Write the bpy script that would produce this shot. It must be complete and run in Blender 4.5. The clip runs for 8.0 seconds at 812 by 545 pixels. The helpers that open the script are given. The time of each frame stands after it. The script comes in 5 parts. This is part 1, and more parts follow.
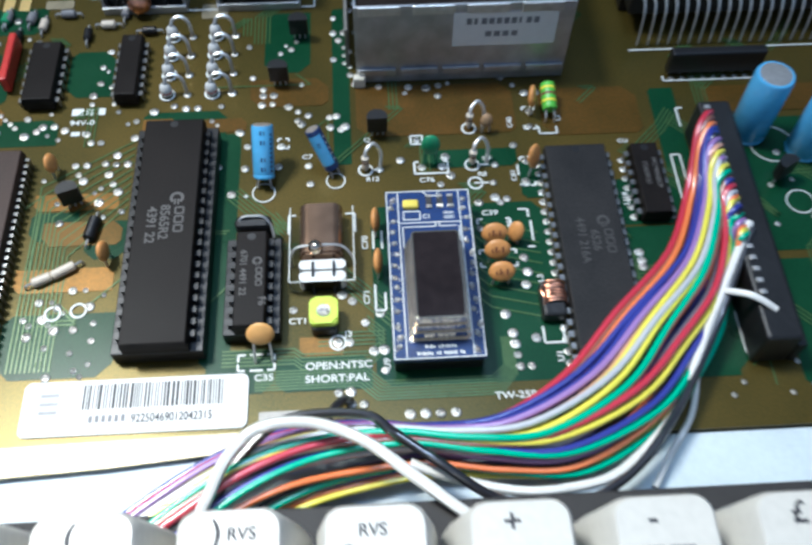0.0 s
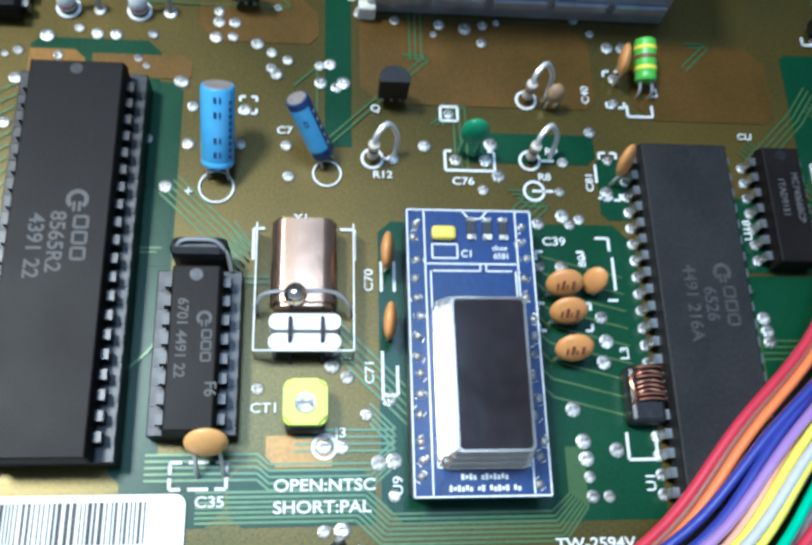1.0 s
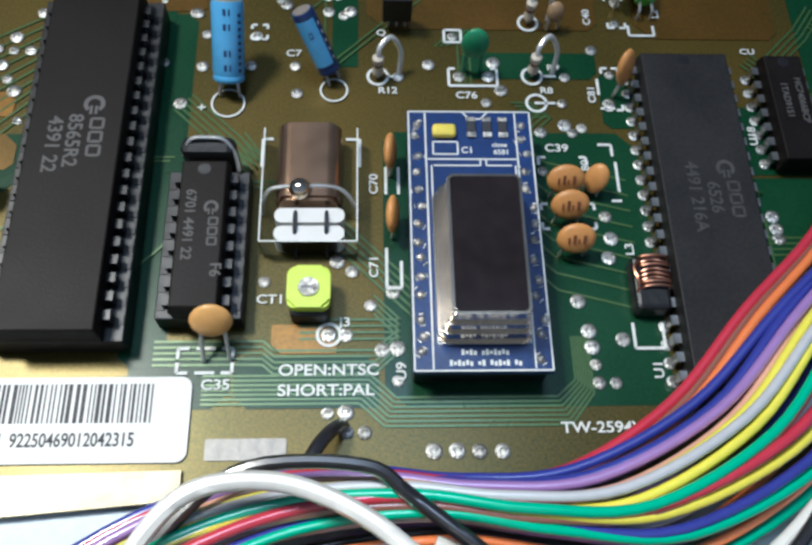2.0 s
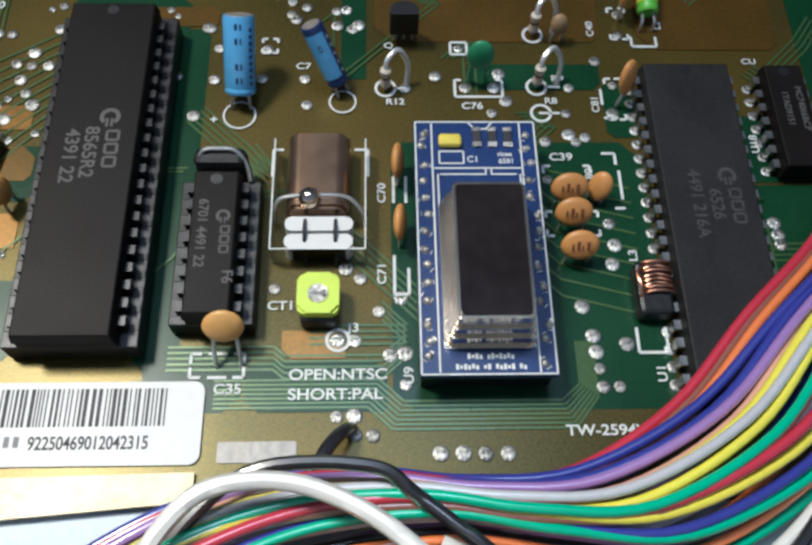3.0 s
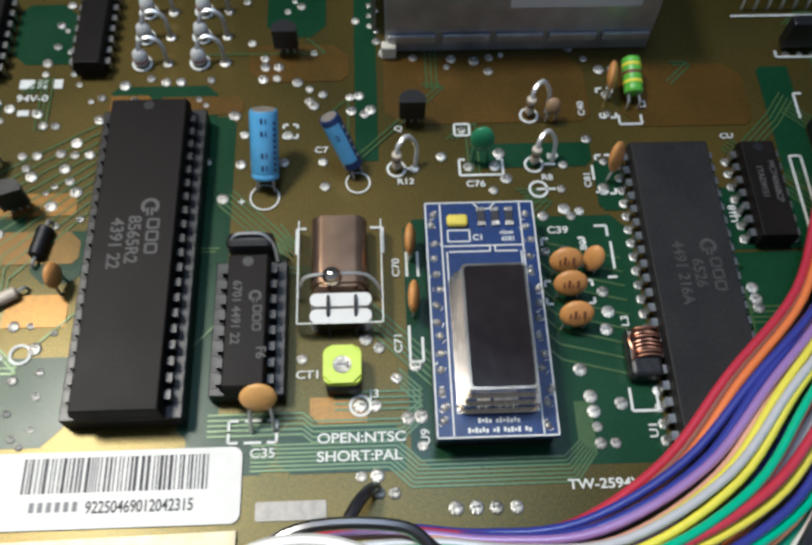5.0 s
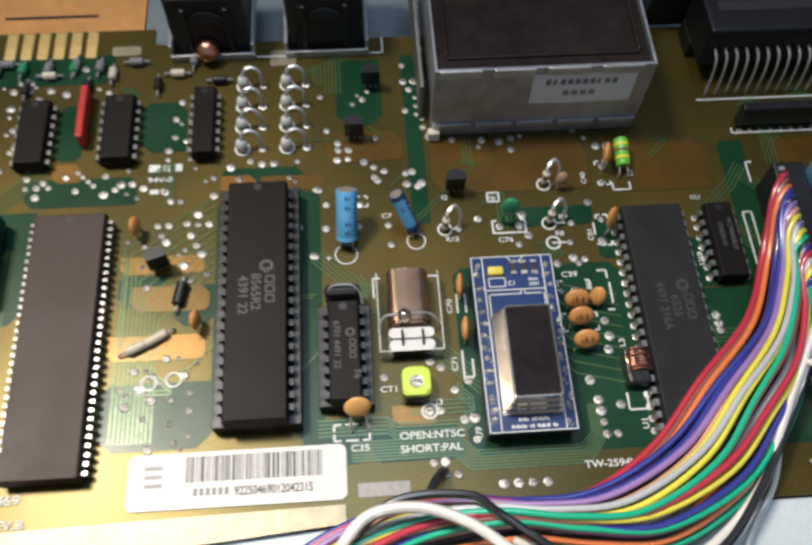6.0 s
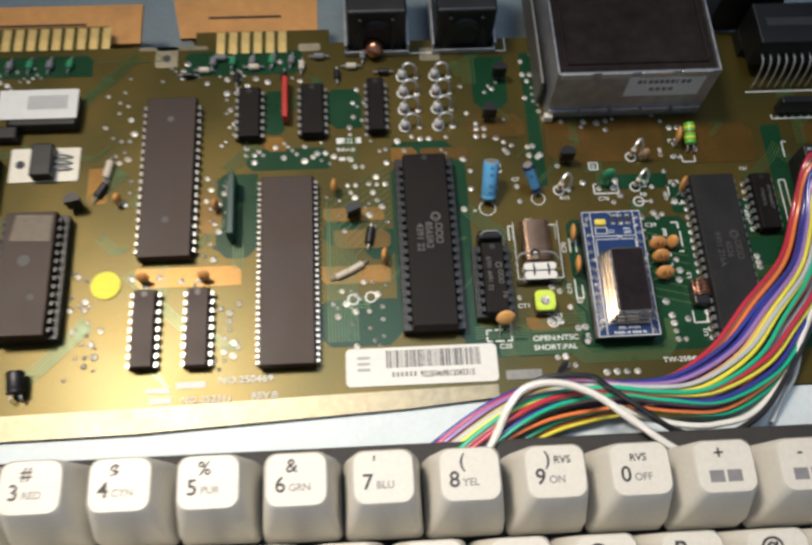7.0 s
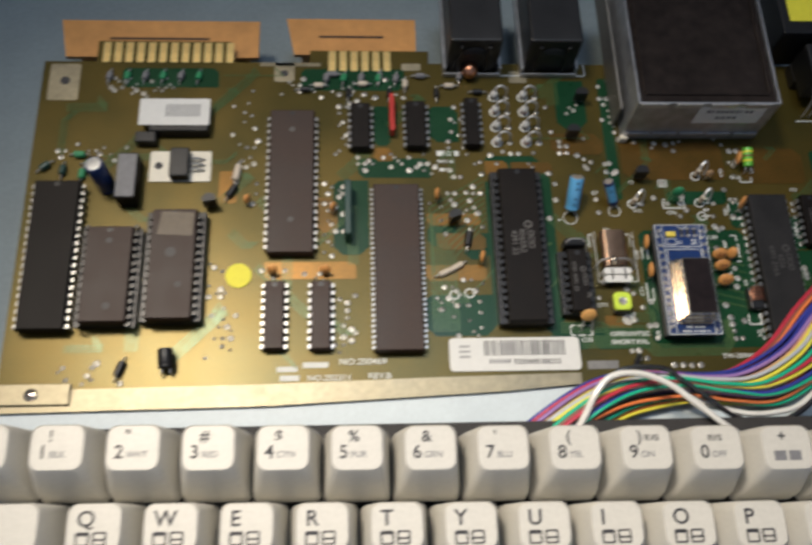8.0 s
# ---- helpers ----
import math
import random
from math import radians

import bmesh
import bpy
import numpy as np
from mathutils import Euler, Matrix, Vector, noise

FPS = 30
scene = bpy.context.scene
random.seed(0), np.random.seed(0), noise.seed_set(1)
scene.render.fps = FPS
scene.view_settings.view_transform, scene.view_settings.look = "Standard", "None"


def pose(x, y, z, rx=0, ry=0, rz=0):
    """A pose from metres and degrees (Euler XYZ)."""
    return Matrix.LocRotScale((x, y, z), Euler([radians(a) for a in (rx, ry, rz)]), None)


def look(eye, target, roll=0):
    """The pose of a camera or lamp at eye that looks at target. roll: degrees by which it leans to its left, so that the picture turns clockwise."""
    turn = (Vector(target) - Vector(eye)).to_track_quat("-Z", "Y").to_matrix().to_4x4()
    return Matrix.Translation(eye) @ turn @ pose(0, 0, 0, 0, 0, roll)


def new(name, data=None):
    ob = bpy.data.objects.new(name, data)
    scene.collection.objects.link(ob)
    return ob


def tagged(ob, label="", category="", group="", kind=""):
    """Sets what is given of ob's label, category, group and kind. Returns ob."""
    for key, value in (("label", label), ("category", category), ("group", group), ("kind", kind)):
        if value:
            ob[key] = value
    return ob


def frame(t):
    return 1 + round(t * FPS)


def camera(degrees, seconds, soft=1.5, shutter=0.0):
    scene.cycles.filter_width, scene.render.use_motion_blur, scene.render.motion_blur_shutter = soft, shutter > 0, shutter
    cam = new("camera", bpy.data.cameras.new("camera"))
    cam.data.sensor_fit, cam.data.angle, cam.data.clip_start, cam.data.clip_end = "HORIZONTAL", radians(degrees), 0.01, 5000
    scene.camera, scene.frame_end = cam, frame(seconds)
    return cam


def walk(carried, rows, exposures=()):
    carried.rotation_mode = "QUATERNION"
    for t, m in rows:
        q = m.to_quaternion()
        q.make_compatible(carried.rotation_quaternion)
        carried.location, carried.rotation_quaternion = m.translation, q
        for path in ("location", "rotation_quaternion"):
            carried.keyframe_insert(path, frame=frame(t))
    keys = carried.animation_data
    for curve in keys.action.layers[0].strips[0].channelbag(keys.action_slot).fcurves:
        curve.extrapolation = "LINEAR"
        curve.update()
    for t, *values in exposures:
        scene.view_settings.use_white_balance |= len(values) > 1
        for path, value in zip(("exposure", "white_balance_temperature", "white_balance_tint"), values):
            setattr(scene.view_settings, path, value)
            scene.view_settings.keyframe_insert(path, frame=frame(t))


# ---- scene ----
cam = camera(51.0, 8.0, soft=2.8, shutter=0.5)
PATH = [
    (0, (1.053, -12.165, 15.085), (1.123, -11.155, 13.36), 0.9),
    (0.5, (0.115, -9.084, 13.432), (0.262, -8.241, 11.625), 7.0),
    (1, (0.083, -6.512, 11.173), (0.299, -5.833, 9.305), 17.2),
    (1.5, (0.833, -8.783, 10.501), (0.931, -7.919, 8.7), 5.9),
    (1.6, (0.746, -8.78, 10.486), (0.841, -7.948, 8.67), 5.9),
    (3, (0.801, -9.005, 10.718), (0.865, -8.139, 8.916), 3.5),
    (3.5, (0.829, -8.932, 10.763), (0.879, -8.067, 8.96), 2.6),
    (4, (0.773, -8.911, 10.835), (0.818, -8.03, 9.04), 2.1),
    (4.5, (0.713, -8.767, 10.996), (0.751, -7.892, 9.198), 1.6),
    (4.7, (0.676, -8.602, 11.37), (0.729, -7.718, 9.577), 2.2),
    (5.8, (-0.421, -9.985, 15.511), (-0.339, -9.073, 13.733), 1.8),
    (6, (-0.939, -10.116, 16.528), (-0.84, -9.21, 14.748), 2.7),
    (6.5, (-2.947, -11.345, 19.274), (-2.802, -10.479, 17.477), 5.5),
    (7, (-5.051, -12.589, 22.758), (-4.954, -11.825, 20.912), 4.4),
    (7.5, (-6.165, -13.148, 24.713), (-6.023, -12.377, 22.874), 8.2),
    (8, (-8.672, -13.318, 26.018), (-8.55, -12.591, 24.159), 8.4),
]
walk(cam, [(t, look([v * 0.01 for v in eye], [v * 0.01 for v in target], roll)) for t, eye, target, roll in PATH],
     exposures=[(0.0, 0.25, 4850, 9), (0.5, 0.3, 4800, 8), (1.0, 0.45, 4600, 7), (1.5, 0.15, 4800, 8), (3.0, -0.25, 5150, 11), (4.7, -0.25, 5200, 11),
                (5.8, -0.1, 5600, 14), (7.0, -0.25, 5800, 14), (8.0, -0.5, 5800, 14)])

# ---- light: a warm shaded lamp high over the left, a pale ceiling light above, dim cool daylight all round ----
world = bpy.data.worlds.new("room_air")
scene.world = world
world.use_nodes = True
world.node_tree.nodes["Background"].inputs[0].default_value = (0.62, 0.72, 0.85, 1)
sky = world.node_tree
way, split, fall = sky.nodes.new("ShaderNodeTexCoord"), sky.nodes.new("ShaderNodeSeparateXYZ"), sky.nodes.new("ShaderNodeMapRange")
fall.inputs["From Min"].default_value, fall.inputs["From Max"].default_value = -1.0, 1.0  # added brightening from the keyboard's side, with no known window behind it
fall.inputs["To Min"].default_value, fall.inputs["To Max"].default_value = 0.36, 0.04
sky.links.new(way.outputs["Generated"], split.inputs[0])
sky.links.new(split.outputs["Y"], fall.inputs["Value"])
sky.links.new(fall.outputs[0], sky.nodes["Background"].inputs[1])


def lamp(name, place, target, size, watts, colour, spread):
    data = bpy.data.lights.new(name, "AREA")
    data.shape, data.size, data.energy, data.color, data.spread = "DISK", size, watts, colour, radians(spread)
    ob = new(name, data)
    ob.matrix_world = look(place, target)
    return ob


lamp("desk_lamp_light", (-0.28, 0.11, 0.66), (-0.05, -0.17, 0.0), 0.14, 0.78, (1.0, 0.84, 0.60), 50)
lamp("ceiling_light", (0.0, 0.20, 1.3), (0.0, -0.08, 0.0), 0.36, 2.9, (0.86, 0.94, 1.0), 150)

# ---- materials ----
U = 0.01  # all plans below are in centimetres


def mat(name, colour, rough=0.5, metal=0.0, vary=0.15, grain=400.0, bump=0.0, second=None, patch=60.0, spec=0.5, coat=0.0, rnd=0.0):
    """A surface with fine grain, larger patches of wear and a slight relief."""
    m = bpy.data.materials.new(name)
    m.use_nodes = True
    nt = m.node_tree
    p = nt.nodes["Principled BSDF"]
    p.inputs["Roughness"].default_value, p.inputs["Metallic"].default_value = rough, metal
    p.inputs["Specular IOR Level"].default_value = spec
    p.inputs["Coat Weight"].default_value, p.inputs["Coat Roughness"].default_value = coat, 0.2
    p.inputs["Coat IOR"].default_value = 1.8
    co = nt.nodes.new("ShaderNodeTexCoord")
    fine, wide = nt.nodes.new("ShaderNodeTexNoise"), nt.nodes.new("ShaderNodeTexNoise")
    fine.inputs["Scale"].default_value, wide.inputs["Scale"].default_value = grain, patch
    fine.inputs["Detail"].default_value, wide.inputs["Detail"].default_value = 4, 3
    for n in (fine, wide):
        nt.links.new(co.outputs["Object"], n.inputs["Vector"])
    add = nt.nodes.new("ShaderNodeMath")
    add.operation = "ADD"
    nt.links.new(fine.outputs["Fac"], add.inputs[0])
    nt.links.new(wide.outputs["Fac"], add.inputs[1])
    ramp = nt.nodes.new("ShaderNodeMapRange")
    ramp.inputs["From Min"].default_value, ramp.inputs["From Max"].default_value = 0.7, 1.3
    nt.links.new(add.outputs[0], ramp.inputs["Value"])
    mix = nt.nodes.new("ShaderNodeMix")
    mix.data_type = "RGBA"
    other = second or [c * (1 - 2 * vary) for c in colour]
    mix.inputs["A"].default_value, mix.inputs["B"].default_value = (*other, 1), (*colour, 1)
    nt.links.new(ramp.outputs[0], mix.inputs["Factor"])
    out = mix.outputs["Result"]
    if rnd:
        info, hsv, span = nt.nodes.new("ShaderNodeObjectInfo"), nt.nodes.new("ShaderNodeHueSaturation"), nt.nodes.new("ShaderNodeMapRange")
        span.inputs["To Min"].default_value, span.inputs["To Max"].default_value = 1 - rnd, 1 + rnd
        nt.links.new(info.outputs["Random"], span.inputs["Value"])
        nt.links.new(span.outputs[0], hsv.inputs["Value"])
        nt.links.new(out, hsv.inputs["Color"])
        out = hsv.outputs["Color"]
    nt.links.new(out, p.inputs["Base Color"])
    rr = nt.nodes.new("ShaderNodeMapRange")
    rr.inputs["To Min"].default_value, rr.inputs["To Max"].default_value = max(0.03, rough - 0.1), min(1, rough + 0.1)
    nt.links.new(wide.outputs["Fac"], rr.inputs["Value"])
    nt.links.new(rr.outputs[0], p.inputs["Roughness"])
    if bump:
        b = nt.nodes.new("ShaderNodeBump")
        b.inputs["Strength"].default_value, b.inputs["Distance"].default_value = bump, 0.0003
        nt.links.new(fine.outputs["Fac"], b.inputs["Height"])
        nt.links.new(b.outputs[0], p.inputs["Normal"])
    return m


GREEN = mat("green_solder_mask", (0.010, 0.056, 0.021), 0.3, 0, 0.2, 2600, 0.03, (0.005, 0.034, 0.013), 55, spec=0.25)
OLIVE = mat("mask_over_copper", (0.132, 0.090, 0.015), 0.33, 0.42, 0.15, 2600, 0.025, (0.046, 0.046, 0.012), 26, spec=0.32)
RUST = mat("mask_over_bare_copper", (0.27, 0.13, 0.018), 0.32, 0.48, 0.15, 1600, 0.02, (0.15, 0.085, 0.016), 45)
RUSTDARK = mat("mask_over_brown_copper", (0.165, 0.080, 0.010), 0.33, 0.48, 0.15, 2000, 0.02, (0.085, 0.058, 0.009), 60)
TRACE = mat("mask_over_track", (0.075, 0.14, 0.045), 0.3, 0.2, 0.1, 900, 0.1)
SOLDER = mat("dull_solder", (0.66, 0.65, 0.60), 0.3, 0.85, 0.3, 2500, 0.8, (0.24, 0.23, 0.20), 900, rnd=0.3)
PINMETAL = mat("grey_chip_leg_metal", (0.36, 0.36, 0.35), 0.34, 0.9)
DULLPIN = mat("dull_pin_metal", (0.05, 0.05, 0.05), 0.38, 0.8)
TIN = mat("tinned_metal", (0.66, 0.66, 0.64), 0.36, 0.7, 0.12, 800, 0.2)
SILK = mat("white_print", (0.78, 0.80, 0.76), 0.6, 0, 0.12, 1500)
ICBLACK = mat("black_moulded_epoxy", (0.0115, 0.0090, 0.0078), 0.5, 0, 0.25, 2500, 0.12, patch=90, spec=0.14)
ICGREY = mat("dusty_grey_epoxy", (0.021, 0.020, 0.020), 0.6, 0, 0.3, 1800, 0.15, patch=130, spec=0.3)
FAINT = mat("worn_chip_print", (0.07, 0.068, 0.066), 0.7, 0, 0.3, 900)
ICBROWN = mat("brown_black_epoxy", (0.043, 0.023, 0.016), 0.52, 0, 0.2, 2500, 0.18, patch=90, spec=0.35)
SOCKET = mat("black_socket_plastic", (0.012, 0.012, 0.013), 0.42, 0, 0.2, 900, 0.2)
ICMARK = mat("grey_chip_print", (0.105, 0.10, 0.095), 0.7, 0, 0.1, 1500)
ORANGE = mat("orange_ceramic_coat", (0.68, 0.32, 0.09), 0.38, 0, 0.1, 700, 0.2, patch=150, rnd=0.12)
BLUECAP = mat("light_blue_sleeve", (0.15, 0.47, 0.82), 0.26, 0, 0.08, 600, 0.05, coat=0.4)
NAVY = mat("dark_blue_print", (0.02, 0.045, 0.15), 0.35)
DULL = mat("dull_socket_contact", (0.03, 0.03, 0.03), 0.4, 0.6)
CAPTOP = mat("tinned_capacitor_end", (0.70, 0.62, 0.54), 0.36, 0.6, 0.2, 600)
LIME = mat("lime_trimmer_plastic", (0.62, 0.80, 0.05), 0.4, 0, 0.06, 600)
BEIGE = mat("beige_resistor_body", (0.66, 0.58, 0.46), 0.45, 0, 0.12, 900)
BAND = mat("brown_band", (0.20, 0.07, 0.03), 0.5)
REDBODY = mat("red_component_body", (0.55, 0.04, 0.03), 0.4)
GREENCAP = mat("green_dipped_coat", (0.05, 0.30, 0.13), 0.35)
LEAF = mat("bright_green_inductor_coat", (0.18, 0.62, 0.06), 0.35)
CAN = mat("worn_crystal_can", (0.44, 0.29, 0.19), 0.24, 0.9, 0.12, 500, 0.05)
PCBBLUE = mat("blue_solder_mask", (0.006, 0.032, 0.15), 0.35, 0, 0.2, 900, 0.1)
# gold tint stands for warm lamp light mirrored in the module cover's side
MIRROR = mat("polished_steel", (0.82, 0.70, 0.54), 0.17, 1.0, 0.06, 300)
# dark ceiling mirrored in the polished top, put into the base colour
DARKREFLECT = mat("dark_reflection_cover", (0.022, 0.016, 0.016), 0.14, 0.0, 0.2, 500, 0.05, spec=0.6)
COPPER = mat("enamelled_copper_wire", (0.80, 0.38, 0.22), 0.3, 1.0, 0.1, 900)
GOLD = mat("gold_plated_contact", (0.90, 0.66, 0.25), 0.35, 0.6, 0.1, 500)
YELLOW = mat("yellow_paper_dot", (0.85, 0.78, 0.04), 0.6, 0, 0.05, 600)
PAPER = mat("white_sticker_paper", (0.70, 0.70, 0.67), 0.5, 0, 0.04, 500)
INK = mat("black_ink", (0.03, 0.03, 0.035), 0.6)
GREYINK = mat("grey_ink", (0.22, 0.22, 0.23), 0.6)
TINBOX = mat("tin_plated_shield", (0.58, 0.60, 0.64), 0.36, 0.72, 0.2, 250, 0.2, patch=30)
TINDARK = mat("dark_brown_tin_lid", (0.050, 0.037, 0.031), 0.35, 0.6, 0.3, 250, 0.2, patch=25)
KEYTOP = mat("cream_key_plastic", (0.60, 0.58, 0.52), 0.42, 0, 0.05, 900, 0.15)
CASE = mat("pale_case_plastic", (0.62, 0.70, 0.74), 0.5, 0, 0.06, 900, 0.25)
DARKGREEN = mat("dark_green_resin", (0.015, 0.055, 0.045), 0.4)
# same plastic as the ledge, with the shade inside the shell painted in
SHADECASE = mat("shaded_case_plastic", (0.22, 0.27, 0.29), 0.6, 0, 0.08, 600, 0.2)
CREAM = mat("cream_bracket_plastic", (0.78, 0.74, 0.62), 0.36, 0, 0.06, 700, 0.1)
FOIL = mat("yellowed_tin_foil", (0.34, 0.30, 0.20), 0.44, 0.6, 0.15, 500, 0.25, patch=90)
DULLTIN = mat("dull_grey_tin", (0.26, 0.25, 0.23), 0.5, 0.7, 0.15, 900, 0.3, patch=150)
SHIELD = mat("orange_port_board", (0.62, 0.30, 0.08), 0.5, 0, 0.15, 200, 0.1, patch=40)
DARK = mat("dark_keyboard_frame", (0.03, 0.028, 0.027), 0.7)
WOOD = mat("table_laminate", (0.10, 0.10, 0.10), 0.6, 0, 0.1, 60)


def clear(name):
    m = bpy.data.materials.new(name)
    m.use_nodes = True
    p = m.node_tree.nodes["Principled BSDF"]
    p.inputs["Base Color"].default_value = (0.95, 0.97, 1, 1)
    p.inputs["Roughness"].default_value, p.inputs["Transmission Weight"].default_value, p.inputs["IOR"].default_value = 0.05, 1.0, 1.25
    return m


CLEAR = clear("clear_sleeve_plastic")
WIRES = {n: mat(n + "_wire_sheath", c, 0.34, 0, 0.06, 700, 0.03, coat=1.0) for n, c in {
    "red": (0.56, 0.03, 0.06), "brown": (0.26, 0.10, 0.065), "orange": (0.88, 0.24, 0.06), "yellow": (0.88, 0.80, 0.06),
    "green": (0.02, 0.50, 0.28), "blue": (0.035, 0.045, 0.32), "purple": (0.35, 0.20, 0.50), "grey": (0.58, 0.59, 0.62),
    "white": (0.86, 0.85, 0.80), "black": (0.014, 0.013, 0.016), "pink": (0.78, 0.42, 0.28)}.items()}

# ---- mesh tools (centimetres) ----


def box(bm, x0, x1, y0, y1, z0, z1, bevel=0.0, top=None):
    """A block; top: how far the upper face is drawn in on each side."""
    t = top or 0.0
    vs = [bm.verts.new(v) for v in ((x0, y0, z0), (x1, y0, z0), (x1, y1, z0), (x0, y1, z0),
                                    (x0 + t, y0 + t, z1), (x1 - t, y0 + t, z1), (x1 - t, y1 - t, z1), (x0 + t, y1 - t, z1))]
    fs = [bm.faces.new([vs[i] for i in f]) for f in ((3, 2, 1, 0), (4, 5, 6, 7), (0, 1, 5, 4), (1, 2, 6, 5), (2, 3, 7, 6), (3, 0, 4, 7))]
    if bevel:
        es = list({e for f in fs for e in f.edges})
        bmesh.ops.bevel(bm, geom=es, offset=bevel, segments=2, profile=0.5, affect="EDGES")
    return bm


def lathe(bm, rings, n=16, centre=(0, 0)):
    """A turned body from (radius, height) rings, closed at both ends."""
    loops = []
    for r, z in rings:
        loops.append([bm.verts.new((centre[0] + r * math.cos(6.28318 * k / n), centre[1] + r * math.sin(6.28318 * k / n), z)) for k in range(n)])
    for a, b in zip(loops, loops[1:]):
        for k in range(n):
            bm.faces.new((a[k], a[(k + 1) % n], b[(k + 1) % n], b[k]))
    bm.faces.new(loops[0][::-1])
    bm.faces.new(loops[-1])
    return bm


def smooth_path(points, steps=6):
    pts = [Vector(p) for p in points]
    pts = [2 * pts[0] - pts[1]] + pts + [2 * pts[-1] - pts[-2]]
    out = []
    for a, b, c, d in zip(pts, pts[1:], pts[2:], pts[3:]):
        for k in range(steps):
            t = k / steps
            out.append(0.5 * (2 * b + (c - a) * t + (2 * a - 5 * b + 4 * c - d) * t * t + (3 * b - a - 3 * c + d) * t ** 3))
    return out + [pts[-2]]


def tube(bm, points, r, n=8, steps=6):
    """A round wire through the points."""
    pts = smooth_path(points, steps) if steps else [Vector(p) for p in points]
    side, loops = None, []
    for k, p in enumerate(pts):
        way = (pts[min(k + 1, len(pts) - 1)] - pts[max(k - 1, 0)]).normalized()
        if side is None:
            side = way.orthogonal().normalized()
        side = (side - way * side.dot(way)).normalized()
        up = way.cross(side)
        loops.append([bm.verts.new(p + r * (math.cos(6.28318 * i / n) * side + math.sin(6.28318 * i / n) * up)) for i in range(n)])
    for a, b in zip(loops, loops[1:]):
        for i in range(n):
            bm.faces.new((a[i], a[(i + 1) % n], b[(i + 1) % n], b[i]))
    bm.faces.new(loops[0][::-1])
    bm.faces.new(loops[-1])
    return bm


def slab(bm, outline, z0, z1):
    """A flat plate with the given outline, counted against the clock."""
    a, b = [bm.verts.new((x, y, z0)) for x, y in outline], [bm.verts.new((x, y, z1)) for x, y in outline]
    bm.faces.new(a[::-1])
    bm.faces.new(b)
    for k in range(len(a)):
        j = (k + 1) % len(a)
        bm.faces.new((a[k], a[j], b[j], b[k]))
    return bm


def rounded(x0, x1, y0, y1, r, n=5):
    out = []
    for cx, cy, a in ((x1 - r, y1 - r, 0), (x0 + r, y1 - r, 90), (x0 + r, y0 + r, 180), (x1 - r, y0 + r, 270)):
        out += [(cx + r * math.cos(radians(a + 90 * k / n)), cy + r * math.sin(radians(a + 90 * k / n))) for k in range(n + 1)]
    return out


def as_mesh(name, bm, material, smooth=False):
    data = bpy.data.meshes.new(name)
    bmesh.ops.scale(bm, vec=(U, U, U), verts=bm.verts)
    bmesh.ops.recalc_face_normals(bm, faces=bm.faces)
    bm.to_mesh(data)
    bm.free()
    data.materials.append(material)
    if smooth:
        data.shade_smooth()
        data.set_sharp_from_angle(angle=radians(40))
    return data


def part(name, bm, material, parent, label="", smooth=False):
    ob = new(name, bm if isinstance(bm, bpy.types.Mesh) else as_mesh(name, bm, material, smooth))
    ob.parent = parent
    if label:
        tagged(ob, label)
    return ob


def thing(name, x, y, z, label, category, group="", kind="", turn=0):
    ob = new(name)
    ob.empty_display_size = 0.005
    ob.matrix_basis = pose(x * U, y * U, z * U, 0, 0, turn)
    return tagged(ob, label, category, group, kind)


def single(name, bm, material, label, category, group="", kind="", smooth=False):
    return tagged(new(name, as_mesh(name, bm, material, smooth)), label, category, group, kind)


def letters(text, size, x, y, z, turn=0, align="LEFT", wide=1.0):
    """The flat mesh of a line of writing, laid at the place given."""
    curve = bpy.data.curves.new("line", "FONT")
    curve.body, curve.size, curve.align_x = text, size * U, align
    curve.extrude, curve.offset = 0.00002, size * U * 0.016
    ob = bpy.data.objects.new("line", curve)
    data = bpy.data.meshes.new_from_object(ob)
    bpy.data.objects.remove(ob)
    data.transform(pose(x * U, y * U, z * U, 0, 0, turn) @ Matrix.Diagonal((wide, 1, 1, 1)))
    return data


def writing(text, size, x, y, z, parent, material=None, turn=0, align="LEFT", wide=1.0, name="printed_text"):
    data = letters(text, size, x, y, z, turn, align, wide)
    data.materials.clear()
    data.materials.append(material or SILK)
    ob = new(name, data)
    ob.parent = parent
    return ob

# ---- the setting: desk and case tray ----


single("desk_surface", box(bmesh.new(), -34, 26, -32, 22, -5.6, -2.6, 0.3), WOOD, "plain dark grey desk surface under the case", "desk", kind="structure")
case = thing("computer_case", 0, 0, -2.6, "open pale grey-blue plastic bottom shell of a home computer", "computer case")
# tray and walls take the shaded copy of the case plastic
part("tray", box(bmesh.new(), -24.2, 16.5, -24.0, 11.5, 0.0, 0.35, 0.1), SHADECASE, case)
part("side_wall", box(bmesh.new(), -24.2, -23.8, -23.6, 11.1, 0.36, 4.2, 0.1), SHADECASE, case)
part("side_wall", box(bmesh.new(), 16.1, 16.5, -23.6, 11.1, 0.36, 4.2, 0.1), SHADECASE, case)
part("back_wall", box(bmesh.new(), -24.2, 16.5, 11.1, 11.5, 0.36, 5.2, 0.1), SHADECASE, case)
part("front_wall", box(bmesh.new(), -24.2, 16.5, -24.0, -23.6, 0.36, 3.2, 0.1), SHADECASE, case)
part("front_ledge", box(bmesh.new(), -23.7, 16.0, -8.15, -7.0, 0.36, 2.5, 0.06), CASE, case, "pale blue-white moulded ledge in front of the board")
